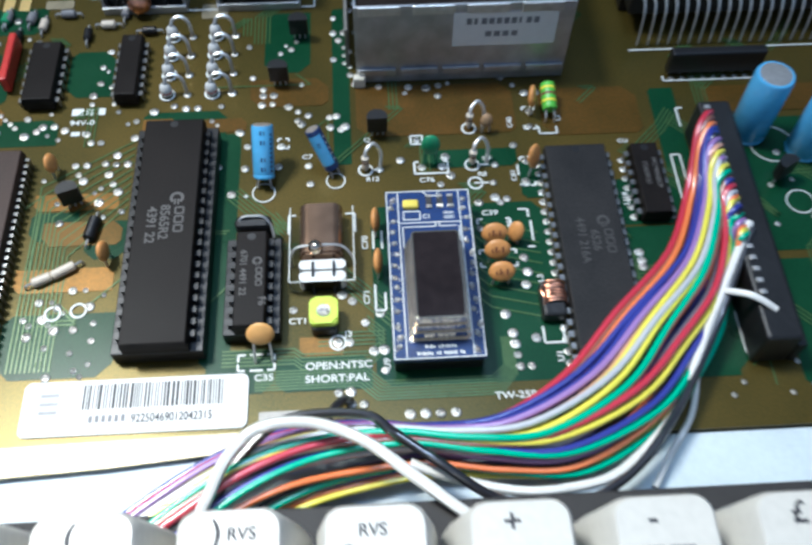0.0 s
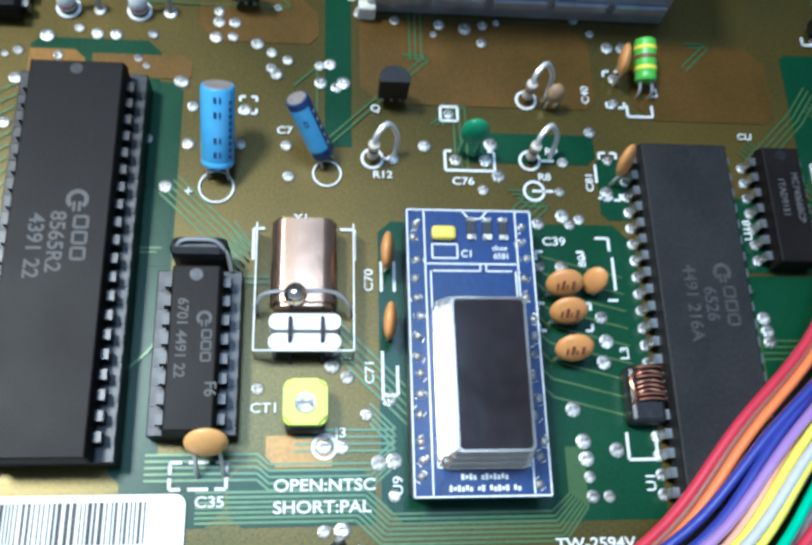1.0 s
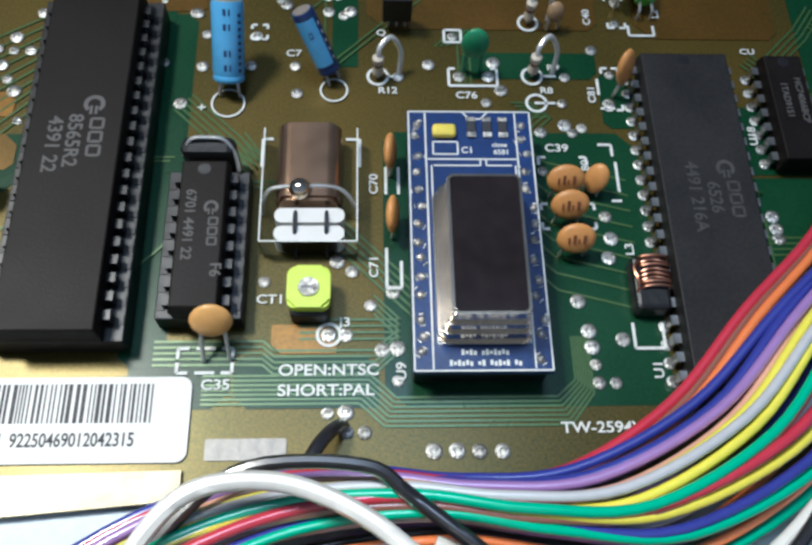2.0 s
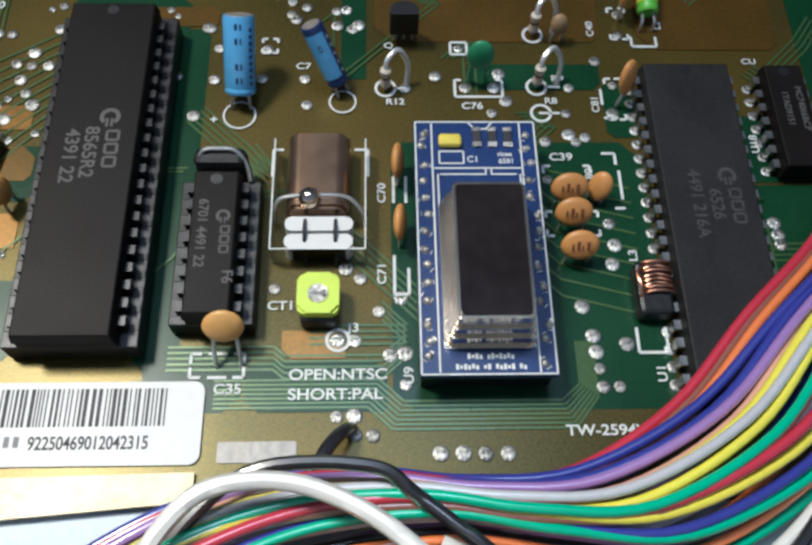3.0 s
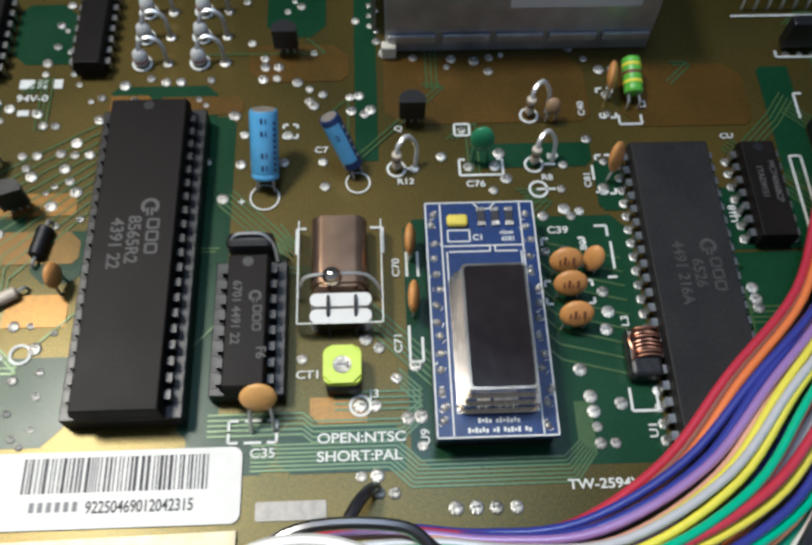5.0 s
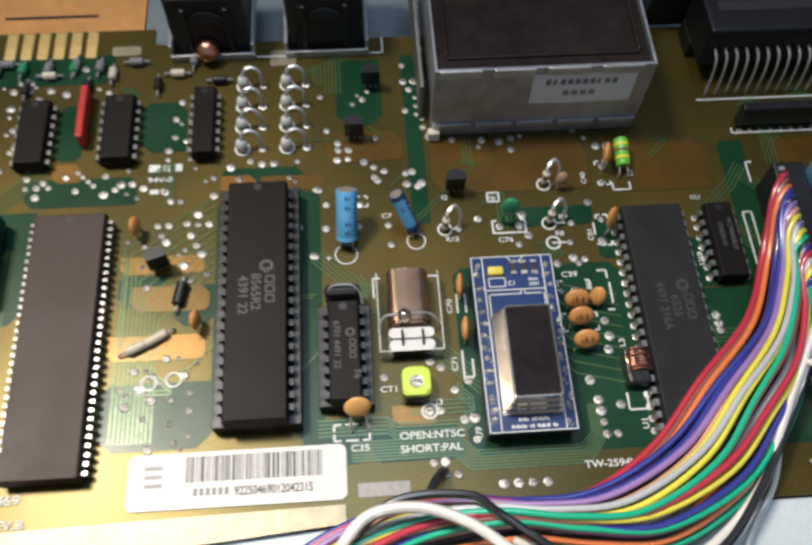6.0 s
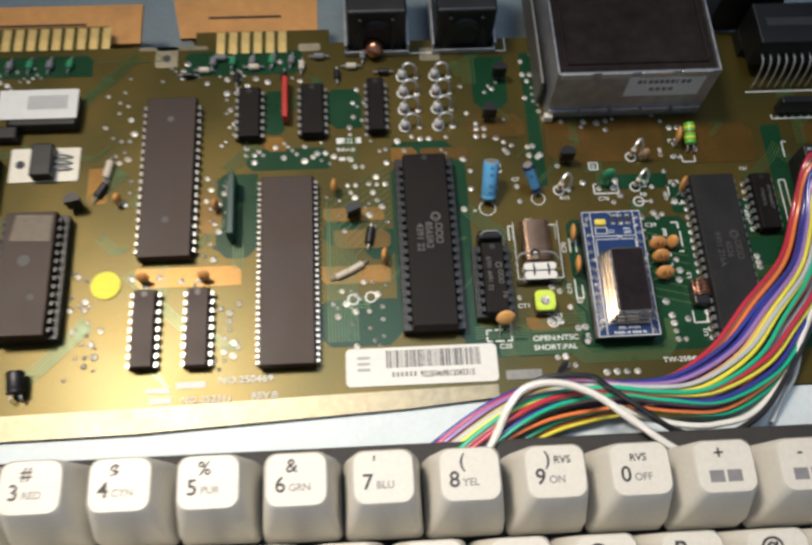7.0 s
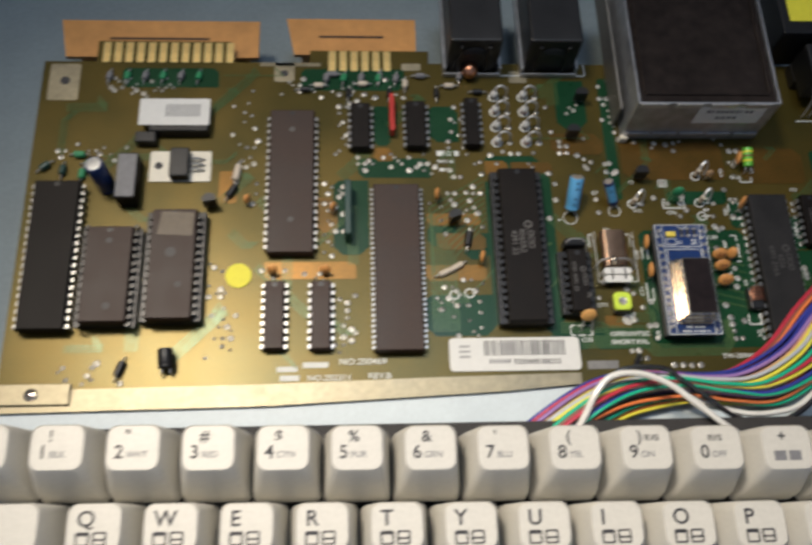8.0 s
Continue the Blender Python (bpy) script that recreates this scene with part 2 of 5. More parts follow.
for px, py in ((-19.0, 3.9), (-11.1, 4.6), (-18.43, -7.0), (12.5, -6.6), (-3.0, 0), (8, 4)):
    part("standoff", lathe(bmesh.new(), [(0.45, 0.36), (0.35, 2.25)], 14), SHADECASE, case).location = (px * U, py * U, 0)

# ---- the circuit board ----
board = thing("circuit_board", 0, 0, -0.16, "green and brown home computer circuit board with soldered parts", "circuit board")
BX0, BX1, BY0, BY1 = -19.55, 13.6, -6.98, 5.02


def on_board(name, bm, material, label="", smooth=False):
    ob = part(name, bm, material, board, label, smooth)
    ob.location = (0, 0, 0.16 * U)
    return ob


outline = [(BX0, BY0), (BX1, BY0), (BX1, BY1), (-5.9, BY1), (-5.9, 5.55), (-10.2, 5.55), (-10.2, BY1), (-13.05, BY1), (-13.05, 5.9),
           (-17.75, 5.9), (-17.75, BY1), (BX0, BY1)]
on_board("laminate", slab(bmesh.new(), outline, -0.16, 0.0), OLIVE)

# copper areas under the mask: left, right, front, back and how round their corners are
AREAS = [(-2.45, -1.85, -5.3, 0.5), (-2.3, -1.0, -5.85, -4.95), (0.98, 4.75, -5.85, -1.68), (6.22, 8.25, -5.9, -2.45), (6.0, 8.1, -2.4, -1.2), (-6.35, -4.1, -5.35, -3.95), (0.22, 0.62, -0.5, 4.4),
         (-9.35, -8.15, -2.5, 0.25), (-8.5, -6.0, 0.35, 1.1), (-7.95, -7.35, 1.6, 3.2), (-6.0, -4.95, 1.75, 3.2), (-1.4, -0.3, 2.3, 4.3), (9.2, 13.3, -6.4, -3.4), (-5.0, -4.1, -2.7, -1.75),
         (-16.8, -13.4, 3.95, 4.75), (-10.5, -6.8, 3.85, 4.75), (-2.3, -1.9, -2.4, -0.9), (-4.15, -3.95, -5.0, 0.2), (-0.95, 0.9, -5.85, -5.15), (2.2, 4.3, -0.7, -0.2),
         (9.6, 12.8, -2.8, -1.0), (7.6, 8.2, -1.2, 1.4), (-4.1, -2.2, 0.35, 1.2), (-6.2, -5.2, -2.2, -1.5), (4.3, 4.75, -1.6, -0.6), (8.9, 13.4, -3.2, 0.4), (6.4, 8.0, -5.95, -2.5)]
for k, (a, c, d, e) in enumerate(AREAS):
    w, h, t = c - a, e - d, min(0.3, (c - a) / 4, (e - d) / 4)
    shape = [(a + t, d), (c - t * (k % 2), d), (c, d + t), (c, e - t * ((k + 1) % 2)), (c - t, e), (a + t * 0.6, e), (a, e - t * 0.6), (a, d + t)]
    on_board("bare_laminate_area", slab(bmesh.new(), shape, 0.0, 0.004 + 0.0004 * k), GREEN)


for k, (a, c, d, e) in enumerate(((-11.6, -8.6, -3.35, -2.75), (-6.3, -4.3, -3.45, -2.9), (-6.2, -4.4, -1.45, -1.02), (-7.95, -7.3, 1.0, 1.5), (-4.1, -3.3, 0.4, 1.0), (-0.5, 0.35, -5.12, -4.72), (-13.2, -12.6, -0.6, 0.6))):
    t = min(0.15, (e - d) / 3)
    on_board("copper_area", slab(bmesh.new(), [(a + t, d), (c, d), (c, e - t), (c - t, e), (a, e), (a, d + t)], 0.0, 0.0155 + 0.0003 * k), RUST)


for k, (a, c, d, e) in enumerate(((0.75, 4.4, 0.25, 1.75), (-1.7, 0.12, 1.25, 2.1), (5.0, 7.3, 0.1, 1.5), (-9.9, -9.2, -1.7, -0.4), (-5.9, -4.25, -2.35, -1.75), (-3.2, -1.75, 0.55, 0.95), (8.9, 12.9, 0.6, 1.4))):
    t = min(0.3, (e - d) / 3, (c - a) / 3)
    on_board("copper_area", slab(bmesh.new(), [(a + t, d), (c - t * 0.5, d), (c, d + t * 0.5), (c, e - t), (c - t, e), (a, e), (a, d + t)], 0.0, 0.0155 + 0.0004 * k), RUSTDARK)


def tracks(lines, width=0.032, z=0.019):
    bm = bmesh.new()
    for n_line, line in enumerate(lines):
        zz = z + 0.00004 * n_line
        for (ax, ay), (bx, by) in zip(line, line[1:]):
            n = Vector((ay - by, bx - ax)).normalized() * width / 2
            vs = [bm.verts.new((p[0], p[1], zz)) for p in ((ax + n.x, ay + n.y), (ax - n.x, ay - n.y), (bx - n.x, by - n.y), (bx + n.x, by + n.y))]
            bm.faces.new(vs)
    for f in bm.faces:
        if f.normal.z < 0:
            f.normal_flip()
    return bm


rng = random.Random(4)
runs = []
for k in range(7):  # the bus that bends round the front of the blue module
    o = 0.062 * k
    runs.append([(-1.35, -5.42 - o), (0.80 - o * 0.4, -5.42 - o), (1.12 - o * 0.4, -5.72 - o), (3.2 + o * 0.4, -5.72 - o), (3.45 + o * 0.6, -5.5 - o * 0.5), (3.45 + o * 0.6, -4.9)])
for k in range(5):
    o = 0.08 * k
    runs.append([(-2.0, -4.95 - o), (-0.6, -4.95 - o), (-0.45, -5.08 - o), (0.85, -5.08 - o), (1.15, -4.8 - o)])
for k in range(9):
    o = 0.1 * k
    runs.append([(3.15, -2.0 - 0.254 * k), (3.35, -2.2 - 0.254 * k), (4.5, -2.2 - 0.254 * k - 0.3)])
for k in range(10):
    runs.append([(-5.3 - 0.09 * k, -5.2), (-5.3 - 0.09 * k, -2.6 + 0.2 * k), (-4.2, -1.4 + 0.2 * k)])
for k in range(80):
    x, y = rng.uniform(-19, 12.5), rng.uniform(-6.4, 4.6)
    d = rng.choice(((1, 0), (0, 1), (0.7, 0.7), (0.7, -0.7)))
    l, m, s = rng.uniform(0.6, 2.6), rng.randint(1, 5), rng.choice((-0.35, 0.35))
    for j in range(m):
        ox, oy = x + j * 0.09 * d[1], y - j * 0.09 * d[0]
        runs.append([(ox, oy), (ox + d[0] * l, oy + d[1] * l), (ox + d[0] * l + s, oy + d[1] * l + abs(s) * d[0] + s * d[1])])
runs = [r for r in runs if all(BX0 + 0.3 < x < BX1 - 0.3 and BY0 + 0.2 < y < BY1 - 0.2 for x, y in r)]
tagged(on_board("copper_track", tracks(runs), TRACE, "fine raised copper tracks under green lacquer"), kind="stuff")

# solder joints: a low shiny dome in a flat ring
pad_mesh = as_mesh("solder_joint", lathe(bmesh.new(), [(0.092, 0.0), (0.09, 0.008), (0.065, 0.02), (0.045, 0.021), (0.03, 0.006)], 12), SOLDER, True)
via_mesh = as_mesh("solder_joint", lathe(bmesh.new(), [(0.06, 0.0), (0.056, 0.008), (0.036, 0.016), (0.018, 0.004)], 9), SOLDER, True)
joints = []


def joint(x, y, small=False):
    ob = part("solder_joint", via_mesh if small else pad_mesh, None, board)
    ob.location = (x * U, y * U, 0.176 * U)
    s = rng.uniform(0.85, 1.2)
    ob.scale = (s, s, rng.uniform(0.8, 1.3))
    joints.append((x, y))


for x, y in ((1.58, -6.41), (1.87, -6.41), (2.15, -6.42), (2.44, -6.42), (0.25, -5.92), (0.48, -5.91), (0.50, -6.16), (0.72, -6.17), (0.25, -4.87), (0.47, -4.87),
             (0.55, -3.95), (0.80, -4.45), (1.1, -4.25), (0.95, -5.08), (1.15, -5.06), (1.15, -5.5), (3.7, -4.83), (3.72, -5.06), (3.74, -5.3), (3.76, -5.55), (3.98, -5.55),
             (4.15, -4.95), (3.6, -4.4), (4.13, -3.1), (4.17, -3.45), (4.1, -3.75), (6.55, -3.1), (6.57, -3.3), (-0.63, -4.1), (-0.29, -1.0), (0.35, -3.8), (-1.86, 0.5),
             (2.55, -1.15), (2.7, -0.4), (1.7, -0.45), (3.3, -2.35), (3.62, -2.35), (3.7, -1.55), (3.95, -1.6), (0.4, 0.5), (0.3, 0.9), (-0.5, 0.7), (-2.0, -1.2), (-1.7, 0.1), (2.09, 0.1),
             (-4.99, 0.37), (-4.81, -0.22), (-4.7, -0.53), (-4.58, -0.79), (-4.45, -1.0), (-5.36, -0.51), (-5.24, -0.68), (-3.88, 1.23), (-4.26, 0.96), (-4.24, 0.48), (-3.43, 1.38),
             (-3.16, 1.29), (-2.89, 1.29), (-2.35, 1.32), (-1.9, 0.52), (-2.31, -0.45), (-1.73, -0.52), (-1.0, -0.5), (-1.39, 1.59), (-1.15, 1.59), (-1.42, 1.31), (-1.17, 1.33), (-0.8, 1.23),
             (-0.58, 1.07), (-0.58, 0.8), (-0.34, 0.95), (0.14, 0.87), (0.16, 0.57), (0.5, 0.58), (-0.33, -0.5), (-0.94, 0.07), (1.23, -0.68), (3.79, -0.67), (3.7, -1.16), (3.33, -1.68), (3.8, -1.69), (2.16, -0.67), (2.61, -0.67), (4.49, -0.62), (4.42, -1.16), (4.75, 0.82), (4.7, 0.39), (2.79, -0.92), (4.26, -0.14), (6.58, -3.45)):
    joint(x, y)
CLUSTERS = [(-12.9, -4.4, 0.5, 1.6, 14), (-9.3, -1.2, 0.35, 1.4, 14), (-9.0, -4.9, 0.45, 1.0, 14), (-5.2, -4.4, 0.8, 1.0, 14), (-8.9, 2.2, 0.4, 1.3, 10), (-7.2, 0.9, 1.6, 0.35, 16),
            (-5.0, 2.4, 0.35, 1.2, 8), (-5.2, -1.0, 1.0, 1.0, 12), (-12.4, 1.6, 0.5, 2.4, 14), (-9.0, 3.9, 2.2, 0.5, 16), (-16.0, 4.0, 1.4, 0.4, 16), (-17.5, 1.3, 1.2, 0.4, 8),
            (-1.2, 2.6, 0.7, 1.0, 8), (0.5, 3.4, 0.3, 1.6, 16), (3.2, 1.6, 2.2, 0.3, 9), (10.6, -2.0, 1.4, 1.6, 16), (9.3, -6.2, 1.6, 0.5, 8), (-6.0, 0.6, 1.6, 0.3, 6), (-3.2, 0.75, 1.0, 0.3, 6),
            (-10.6, -3.2, 1.2, 0.2, 6), (-16.9, -6.3, 1.2, 0.5, 5)]
for cx, cy, sx, sy, n in CLUSTERS:
    for _ in range(n * 2 if cx < -4 else n):
        x, y = round((cx + rng.uniform(-sx, sx)) / 0.127) * 0.127, round((cy + rng.uniform(-sy, sy)) / 0.127) * 0.127
        if all((x - a) ** 2 + (y - b) ** 2 > 0.03 for a, b in joints):
            joint(x, y, rng.random() < 0.5)


def ring(x, y, r=0.14, w=0.022, z=0.034):
    bm = bmesh.new()
    w = w if r < 0.18 else 0.014
    n = 28
    vs = [[bm.verts.new((x + q * math.cos(6.28318 * k / n), y + q * math.sin(6.28318 * k / n), z)) for k in range(n)] for q in (r - w, r + w)]
    for k in range(n):
        bm.faces.new((vs[0][k], vs[1][k], vs[1][(k + 1) % n], vs[0][(k + 1) % n]))
    return on_board("printed_ring", bm, SILK)


def lines(paths, width=0.042, z=0.034, name="printed_outline"):
    for path in paths:
        on_board(name, tracks([path], width, z), SILK)


def frame_marks(x0, x1, y0, y1, c=0.14):
    lines([[(x0, y0 + c), (x0, y0), (x0 + c, y0)], [(x1 - c, y0), (x1, y0), (x1, y0 + c)], [(x0, y1 - c), (x0, y1), (x0 + c, y1)], [(x1 - c, y1), (x1, y1), (x1, y1 - c)]])


def print_on(text, size, x, y, turn=0, wide=1.15):
    writing(text, size, x, y, 0.16 + 0.034, board, SILK, turn, "LEFT", wide)


for text, size, x, y, turn in (("OPEN:NTSC", 0.21, -0.39, -5.42, 0), ("SHORT:PAL", 0.21, -0.39, -5.69, 0), ("C35", 0.19, -1.36, -5.60, 0), ("CT1", 0.18, -0.72, -4.42, 0),
                               ("J3", 0.18, 0.38, -4.75, 0), ("C70", 0.17, 0.90, -2.75, 90), ("C71", 0.17, 0.90, -4.05, 90), ("Y1", 0.17, -0.2, -1.72, 0), ("R12", 0.16, 0.92, -1.0, 0),
                               ("C76", 0.17, 2.09, -1.08, 0), ("C7", 0.17, -0.48, -0.32, 0), ("R8", 0.16, 3.38, -0.98, 0), ("R9", 0.16, 3.52, -0.55, 0), ("C39", 0.18, 3.36, -2.02, 0), ("C81", 0.16, 4.22, -1.15, 90), ("C40", 0.16, 4.3, 0.35, 90),
                               ("L2", 0.15, 5.42, 0.5, 90), ("L3", 0.17, 4.46, -3.72, 90), ("U18", 0.17, 6.58, -1.9, 90), ("U1", 0.18, 4.62, -5.5, 90), ("U9", 0.18, 1.25, -5.5, 90),
                               ("TW-2594V-0", 0.2, 3.2, -6.2, 0), ("NO.250469", 0.27, -9.16, -6.24, 0), ("NO.252311", 0.25, -10.15, -6.74, 0), ("REV.B", 0.25, -8.25, -6.70, 0), ("94V-0", 0.2, -5.76, 0.9, 0), ("80", 0.16, 3.98, -2.35, 90), ("+", 0.2, -1.75, -1.35, 0), ("Q", 0.16, 0.9, 0.1, 0), ("CU", 0.15, 6.62, -0.2, 0)):
    print_on(text, size, x, y, turn)
for x, y, r in ((0.25, -4.87, 0.15), (0.92, -0.69, 0.15), (3.31, -1.16, 0.15), (3.28, -0.66, 0.15), (3.3, 0.38, 0.15), (-1.3, -1.2, 0.24), (0.26, -0.95, 0.2), (-4.9, -3.9, 0.15), (-5.4, -3.95, 0.15),
                (10.3, -2.0, 0.3), (10.1, -0.4, 0.5)):
    ring(x, y, r)
frame_marks(-1.68, -0.98, -5.38, -5.05)
frame_marks(-1.02, -0.78, 0.0, 0.28, 0.08)
frame_marks(4.36, 4.62, -1.28, -0.5, 0.1)
frame_marks(4.58, 4.86, 0.3, 0.95, 0.1)
frame_marks(3.22, 3.98, -3.3, -2.9, 0.1)
lines([[(-1.45, -5.38), (-1.2, -5.38)], [(-1.45, -5.05), (-1.2, -5.05)], [(3.28, -1.16), (3.6, -1.16)], [(1.05, -0.69), (1.25, -0.69)], [(3.42, -0.66), (3.65, -0.66)],
       [(-0.75, -2.3), (-0.75, -1.83), (-0.6, -1.83)], [(0.45, -1.83), (0.65, -1.83), (0.65, -2.3)], [(1.02, -2.3), (1.02, -2.75)], [(1.2, -2.3), (1.2, -2.75)],
       [(1.02, -3.6), (1.02, -4.2), (1.22, -4.2)], [(1.22, -3.8), (1.22, -4.2)], [(2.1, -0.53), (2.0, -0.53), (2.0, -0.85), (2.74, -0.85), (2.74, -0.53), (2.64, -0.53)], [(1.96, -0.02), (2.22, -0.02), (2.22, 0.22), (1.96, 0.22), (1.96, -0.02)],
       [(3.25, -2.25), (3.25, -2.12), (3.36, -2.12)], [(3.85, -2.12), (3.95, -2.12), (3.95, -2.25)], [(4.15, -1.9), (4.35, -1.9), (4.35, -2.1)], [(4.38, -2.2), (4.38, -2.7)], [(4.25, -2.85), (4.4, -2.85)],
       [(4.3, -4.72), (4.3, -5.08), (4.7, -5.08), (4.7, -4.72)], [(4.28, -1.25), (4.5, -1.25)], [(4.28, -0.7), (4.28, -1.0)], [(7.75, -2.2), (7.75, -0.6), (7.95, -0.6), (7.95, -2.2), (7.75, -2.2)],
       [(8.2, -4.6), (8.2, -5.5), (8.7, -5.5)], [(-5.2, 4.5), (-0.2, 4.5)], [(-5.2, 4.5), (-5.2, 5.0)], [(-0.2, 4.5), (-0.2, 5.0)], [(4.9, 0.35), (4.9, 0.15), (5.3, 0.15), (5.3, 0.35)],
       [(7.4, 2.62), (13.3, 2.62)], [(8.05, 1.6), (10.4, 1.6)], [(8.05, 1.6), (8.05, 1.75)], [(8.15, 0.2), (8.15, 0.75), (8.3, 0.75)]])
for a, b, c, d in ((-11.1, -10.45, -6.45, -6.28), (-10.3, -9.5, -6.33, -6.15), (-11.0, -10.4, -6.74, -6.56),
                   (-5.76, -5.5, 1.2, 1.4), (-5.44, -5.25, 1.2, 1.4), (-5.19, -5.0, 1.2, 1.4), (-5.7, -5.5, 0.6, 0.72), (-5.44, -5.3, 0.6, 0.72)):
    on_board("printed_bar", slab(bmesh.new(), [(a, c), (b, c), (b, d), (a, d)], 0.005, 0.018), SILK)
on_board("tinned_pad", slab(bmesh.new(), rounded(-1.25, -0.25, -6.5, -6.23, 0.03), 0.005, 0.022), DULLTIN)
for a, b, c, d in ((-19.3, -18.25, 3.4, 4.9), (-11.45, -10.75, 4.2, 5.0), (-12.0, -9.8, 4.86, 5.0), (-6.9, -6.2, 4.7, 5.0), (-3.0, -2.35, 4.2, 4.7)):
    on_board("tinned_pad", slab(bmesh.new(), rounded(a, b, c, d, 0.08), 0.005, 0.022), FOIL, "pale tinned earth pad")
for x, y, q in ((-18.75, 4.2, 0.17), (-11.1, 4.55, 0.14)):
    on_board("mounting_hole", lathe(bmesh.new(), [(q, 0.0215), (q, 0.024)], 20, (x, y)), INK, "dark screw hole in a tinned pad")
finger = as_mesh("contact_finger", box(bmesh.new(), -0.13, 0.13, -0.42, 0.42, 0.0, 0.015), GOLD)
for k in range(12):
    ob = on_board("contact_finger", finger, None)
    ob.location = ((-17.42 + 0.396 * k) * U, 5.42 * U, 0.165 * U)
for k in range(6):
    ob = on_board("contact_finger", finger, None)
    ob.location = ((-9.4 + 0.396 * k) * U, 5.1 * U, 0.165 * U)


# ---- chips ----
def pin_mesh(out, drop, w=0.05, metal=None):
    """One leg: a flat shoulder out of the body and a tapering leg down."""
    bm = bmesh.new()
    box(bm, -0.02, out, -w * 1.3, w * 1.3, -0.025, 0.0)
    box(bm, out - 0.025, out, -w * 1.3, w * 1.3, -0.16, -0.025)
    box(bm, out - 0.022, out - 0.003, -w * 0.6, w * 0.6, -drop, -0.16)
    return as_mesh("pin", bm, metal or PINMETAL)


def dip(x0, x1, y0, y1, top, n, label, material=None, socket=False, lines_of=(), turn_text=90, dots=(), pitch=0.254, notch=True, ink=None):
    ink = ink or ICMARK
    w, l = x1 - x0, y1 - y0
    cx, cy = (x0 + x1) / 2, (y0 + y1) / 2
    root = thing("chip", cx, cy, 0, label, "chip")
    material = material or ICBLACK
    base = top - 0.36
    mid = base + 0.17
    bm = bmesh.new()
    box(bm, -w / 2, w / 2, -l / 2, l / 2, mid, top, 0.02, 0.035)
    box(bm, -w / 2 + 0.02, w / 2 - 0.02, -l / 2 + 0.02, l / 2 - 0.02, base, mid - 0.002, 0.012)
    part("body", bm, material, root)
    seat = 0.0
    if socket:
        seat = base - 0.03
        e = 0.22
        sock = box(bmesh.new(), -w / 2 - e, w / 2 + e, -l / 2 + 0.03, l / 2 + 0.03, 0.03, seat, 0.015)
        part("socket", sock, SOCKET, root, "black plastic chip socket")
    pin = pin_mesh(0.1, mid - (seat - 0.02 if socket else 0.005), 0.05 if pitch > 0.2 else 0.032, DULLPIN if socket and x0 < -1 else PINMETAL)
    first = -(n - 1) * pitch / 2
    clip = as_mesh("contact", box(bmesh.new(), -0.05, 0.05, -0.055, 0.055, 0, 0.012), DULL) if socket else None
    for k in range(n):
        for s in (-1, 1):
            ob = part("pin", pin, None, root)
            ob.matrix_basis = pose(s * (w / 2 - 0.01) * U, (first + k * pitch) * U, (mid + 0.012) * U, 0, 0, 0 if s > 0 else 180)
            if socket:
                ob = part("contact", clip, None, root)
                ob.location = (s * (w / 2 + 0.15) * U, (first + k * pitch) * U, (seat + 0.002) * U)
    if not socket and pitch > 0.2 and x0 > -2:
        for k in range(n):
            for s in (-1, 1):
                ob = part("solder_joint", via_mesh, None, root)
                ob.matrix_basis = Matrix.LocRotScale((s * (w / 2 + 0.1) * U, (first + k * pitch) * U, 0.012 * U), None, (1.5, 1.5, 1.0))
    if notch:
        part("notch", lathe(bmesh.new(), [(0.09, top - 0.01), (0.085, top + 0.002)], 14), SOCKET, root).location = (0, (l / 2 - 0.16) * U, 0)
    for text, size, tx, ty in lines_of:
        if text == "mark":
            bm = bmesh.new()
            n, q = 18, size * 0.42
            arc = [[bm.verts.new((tx + 0.03 + r * math.cos(radians(a)), ty + size * 1.75 + r * math.sin(radians(a)), top + 0.004)) for a in [-52 + 284 * k / n for k in range(n + 1)]] for r in (q * 0.68, q * 1.15)]
            for k in range(n):
                bm.faces.new((arc[0][k], arc[1][k], arc[1][k + 1], arc[0][k + 1]))
            part("printed_mark", bm, ink, root)
            for k in (-1, 1):
                part("printed_mark", box(bmesh.new(), tx + 0.03 + (0.015 if k > 0 else -q * 0.42), tx + 0.03 + (q * 0.42 if k > 0 else -0.015), ty + size * 1.2, ty + size * 1.65, top + 0.001, top + 0.004), ink, root)
            for k in range(3):
                y1 = ty + size * (0.95 - 0.72 * k)
                part("printed_mark", tracks([[(tx + size * 0.62, y1 - size * 0.5), (tx + size * 0.62, y1), (tx + size * 0.08, y1), (tx + size * 0.08, y1 - size * 0.5), (tx + size * 0.62, y1 - size * 0.5)]], size * 0.13, top + 0.004), ink, root)
            continue
        writing(text, size, tx, ty, top + 0.003, root, ink, turn_text, "CENTER", 1.0)
    for dx, dy, dr in dots:
        part("moulding_mark", lathe(bmesh.new(), [(dr, top - 0.004), (dr, top + 0.003)], 16), ICMARK, root).location = (dx * U, dy * U, 0)
    return root


dip(-3.81, -2.51, -5.12, 0.33, 0.80, 20, "large grey-black 40-pin video chip in a black socket", socket=True,
    lines_of=(("mark", 0.30, 0.18, 0.08), ("8565R2", 0.27, -0.09, 0.02), ("4391 22", 0.27, -0.35, -0.04)), turn_text=-90)
dip(4.83, 6.20, -5.75, -0.50, 0.45, 20, "large dark grey 40-pin interface chip soldered to the board", ICGREY, ink=FAINT,
    lines_of=(("mark", 0.28, 0.25, 0.08), ("6526", 0.25, -0.02, 0.1), ("4491 216A", 0.25, -0.28, 0.12)), turn_text=-90)
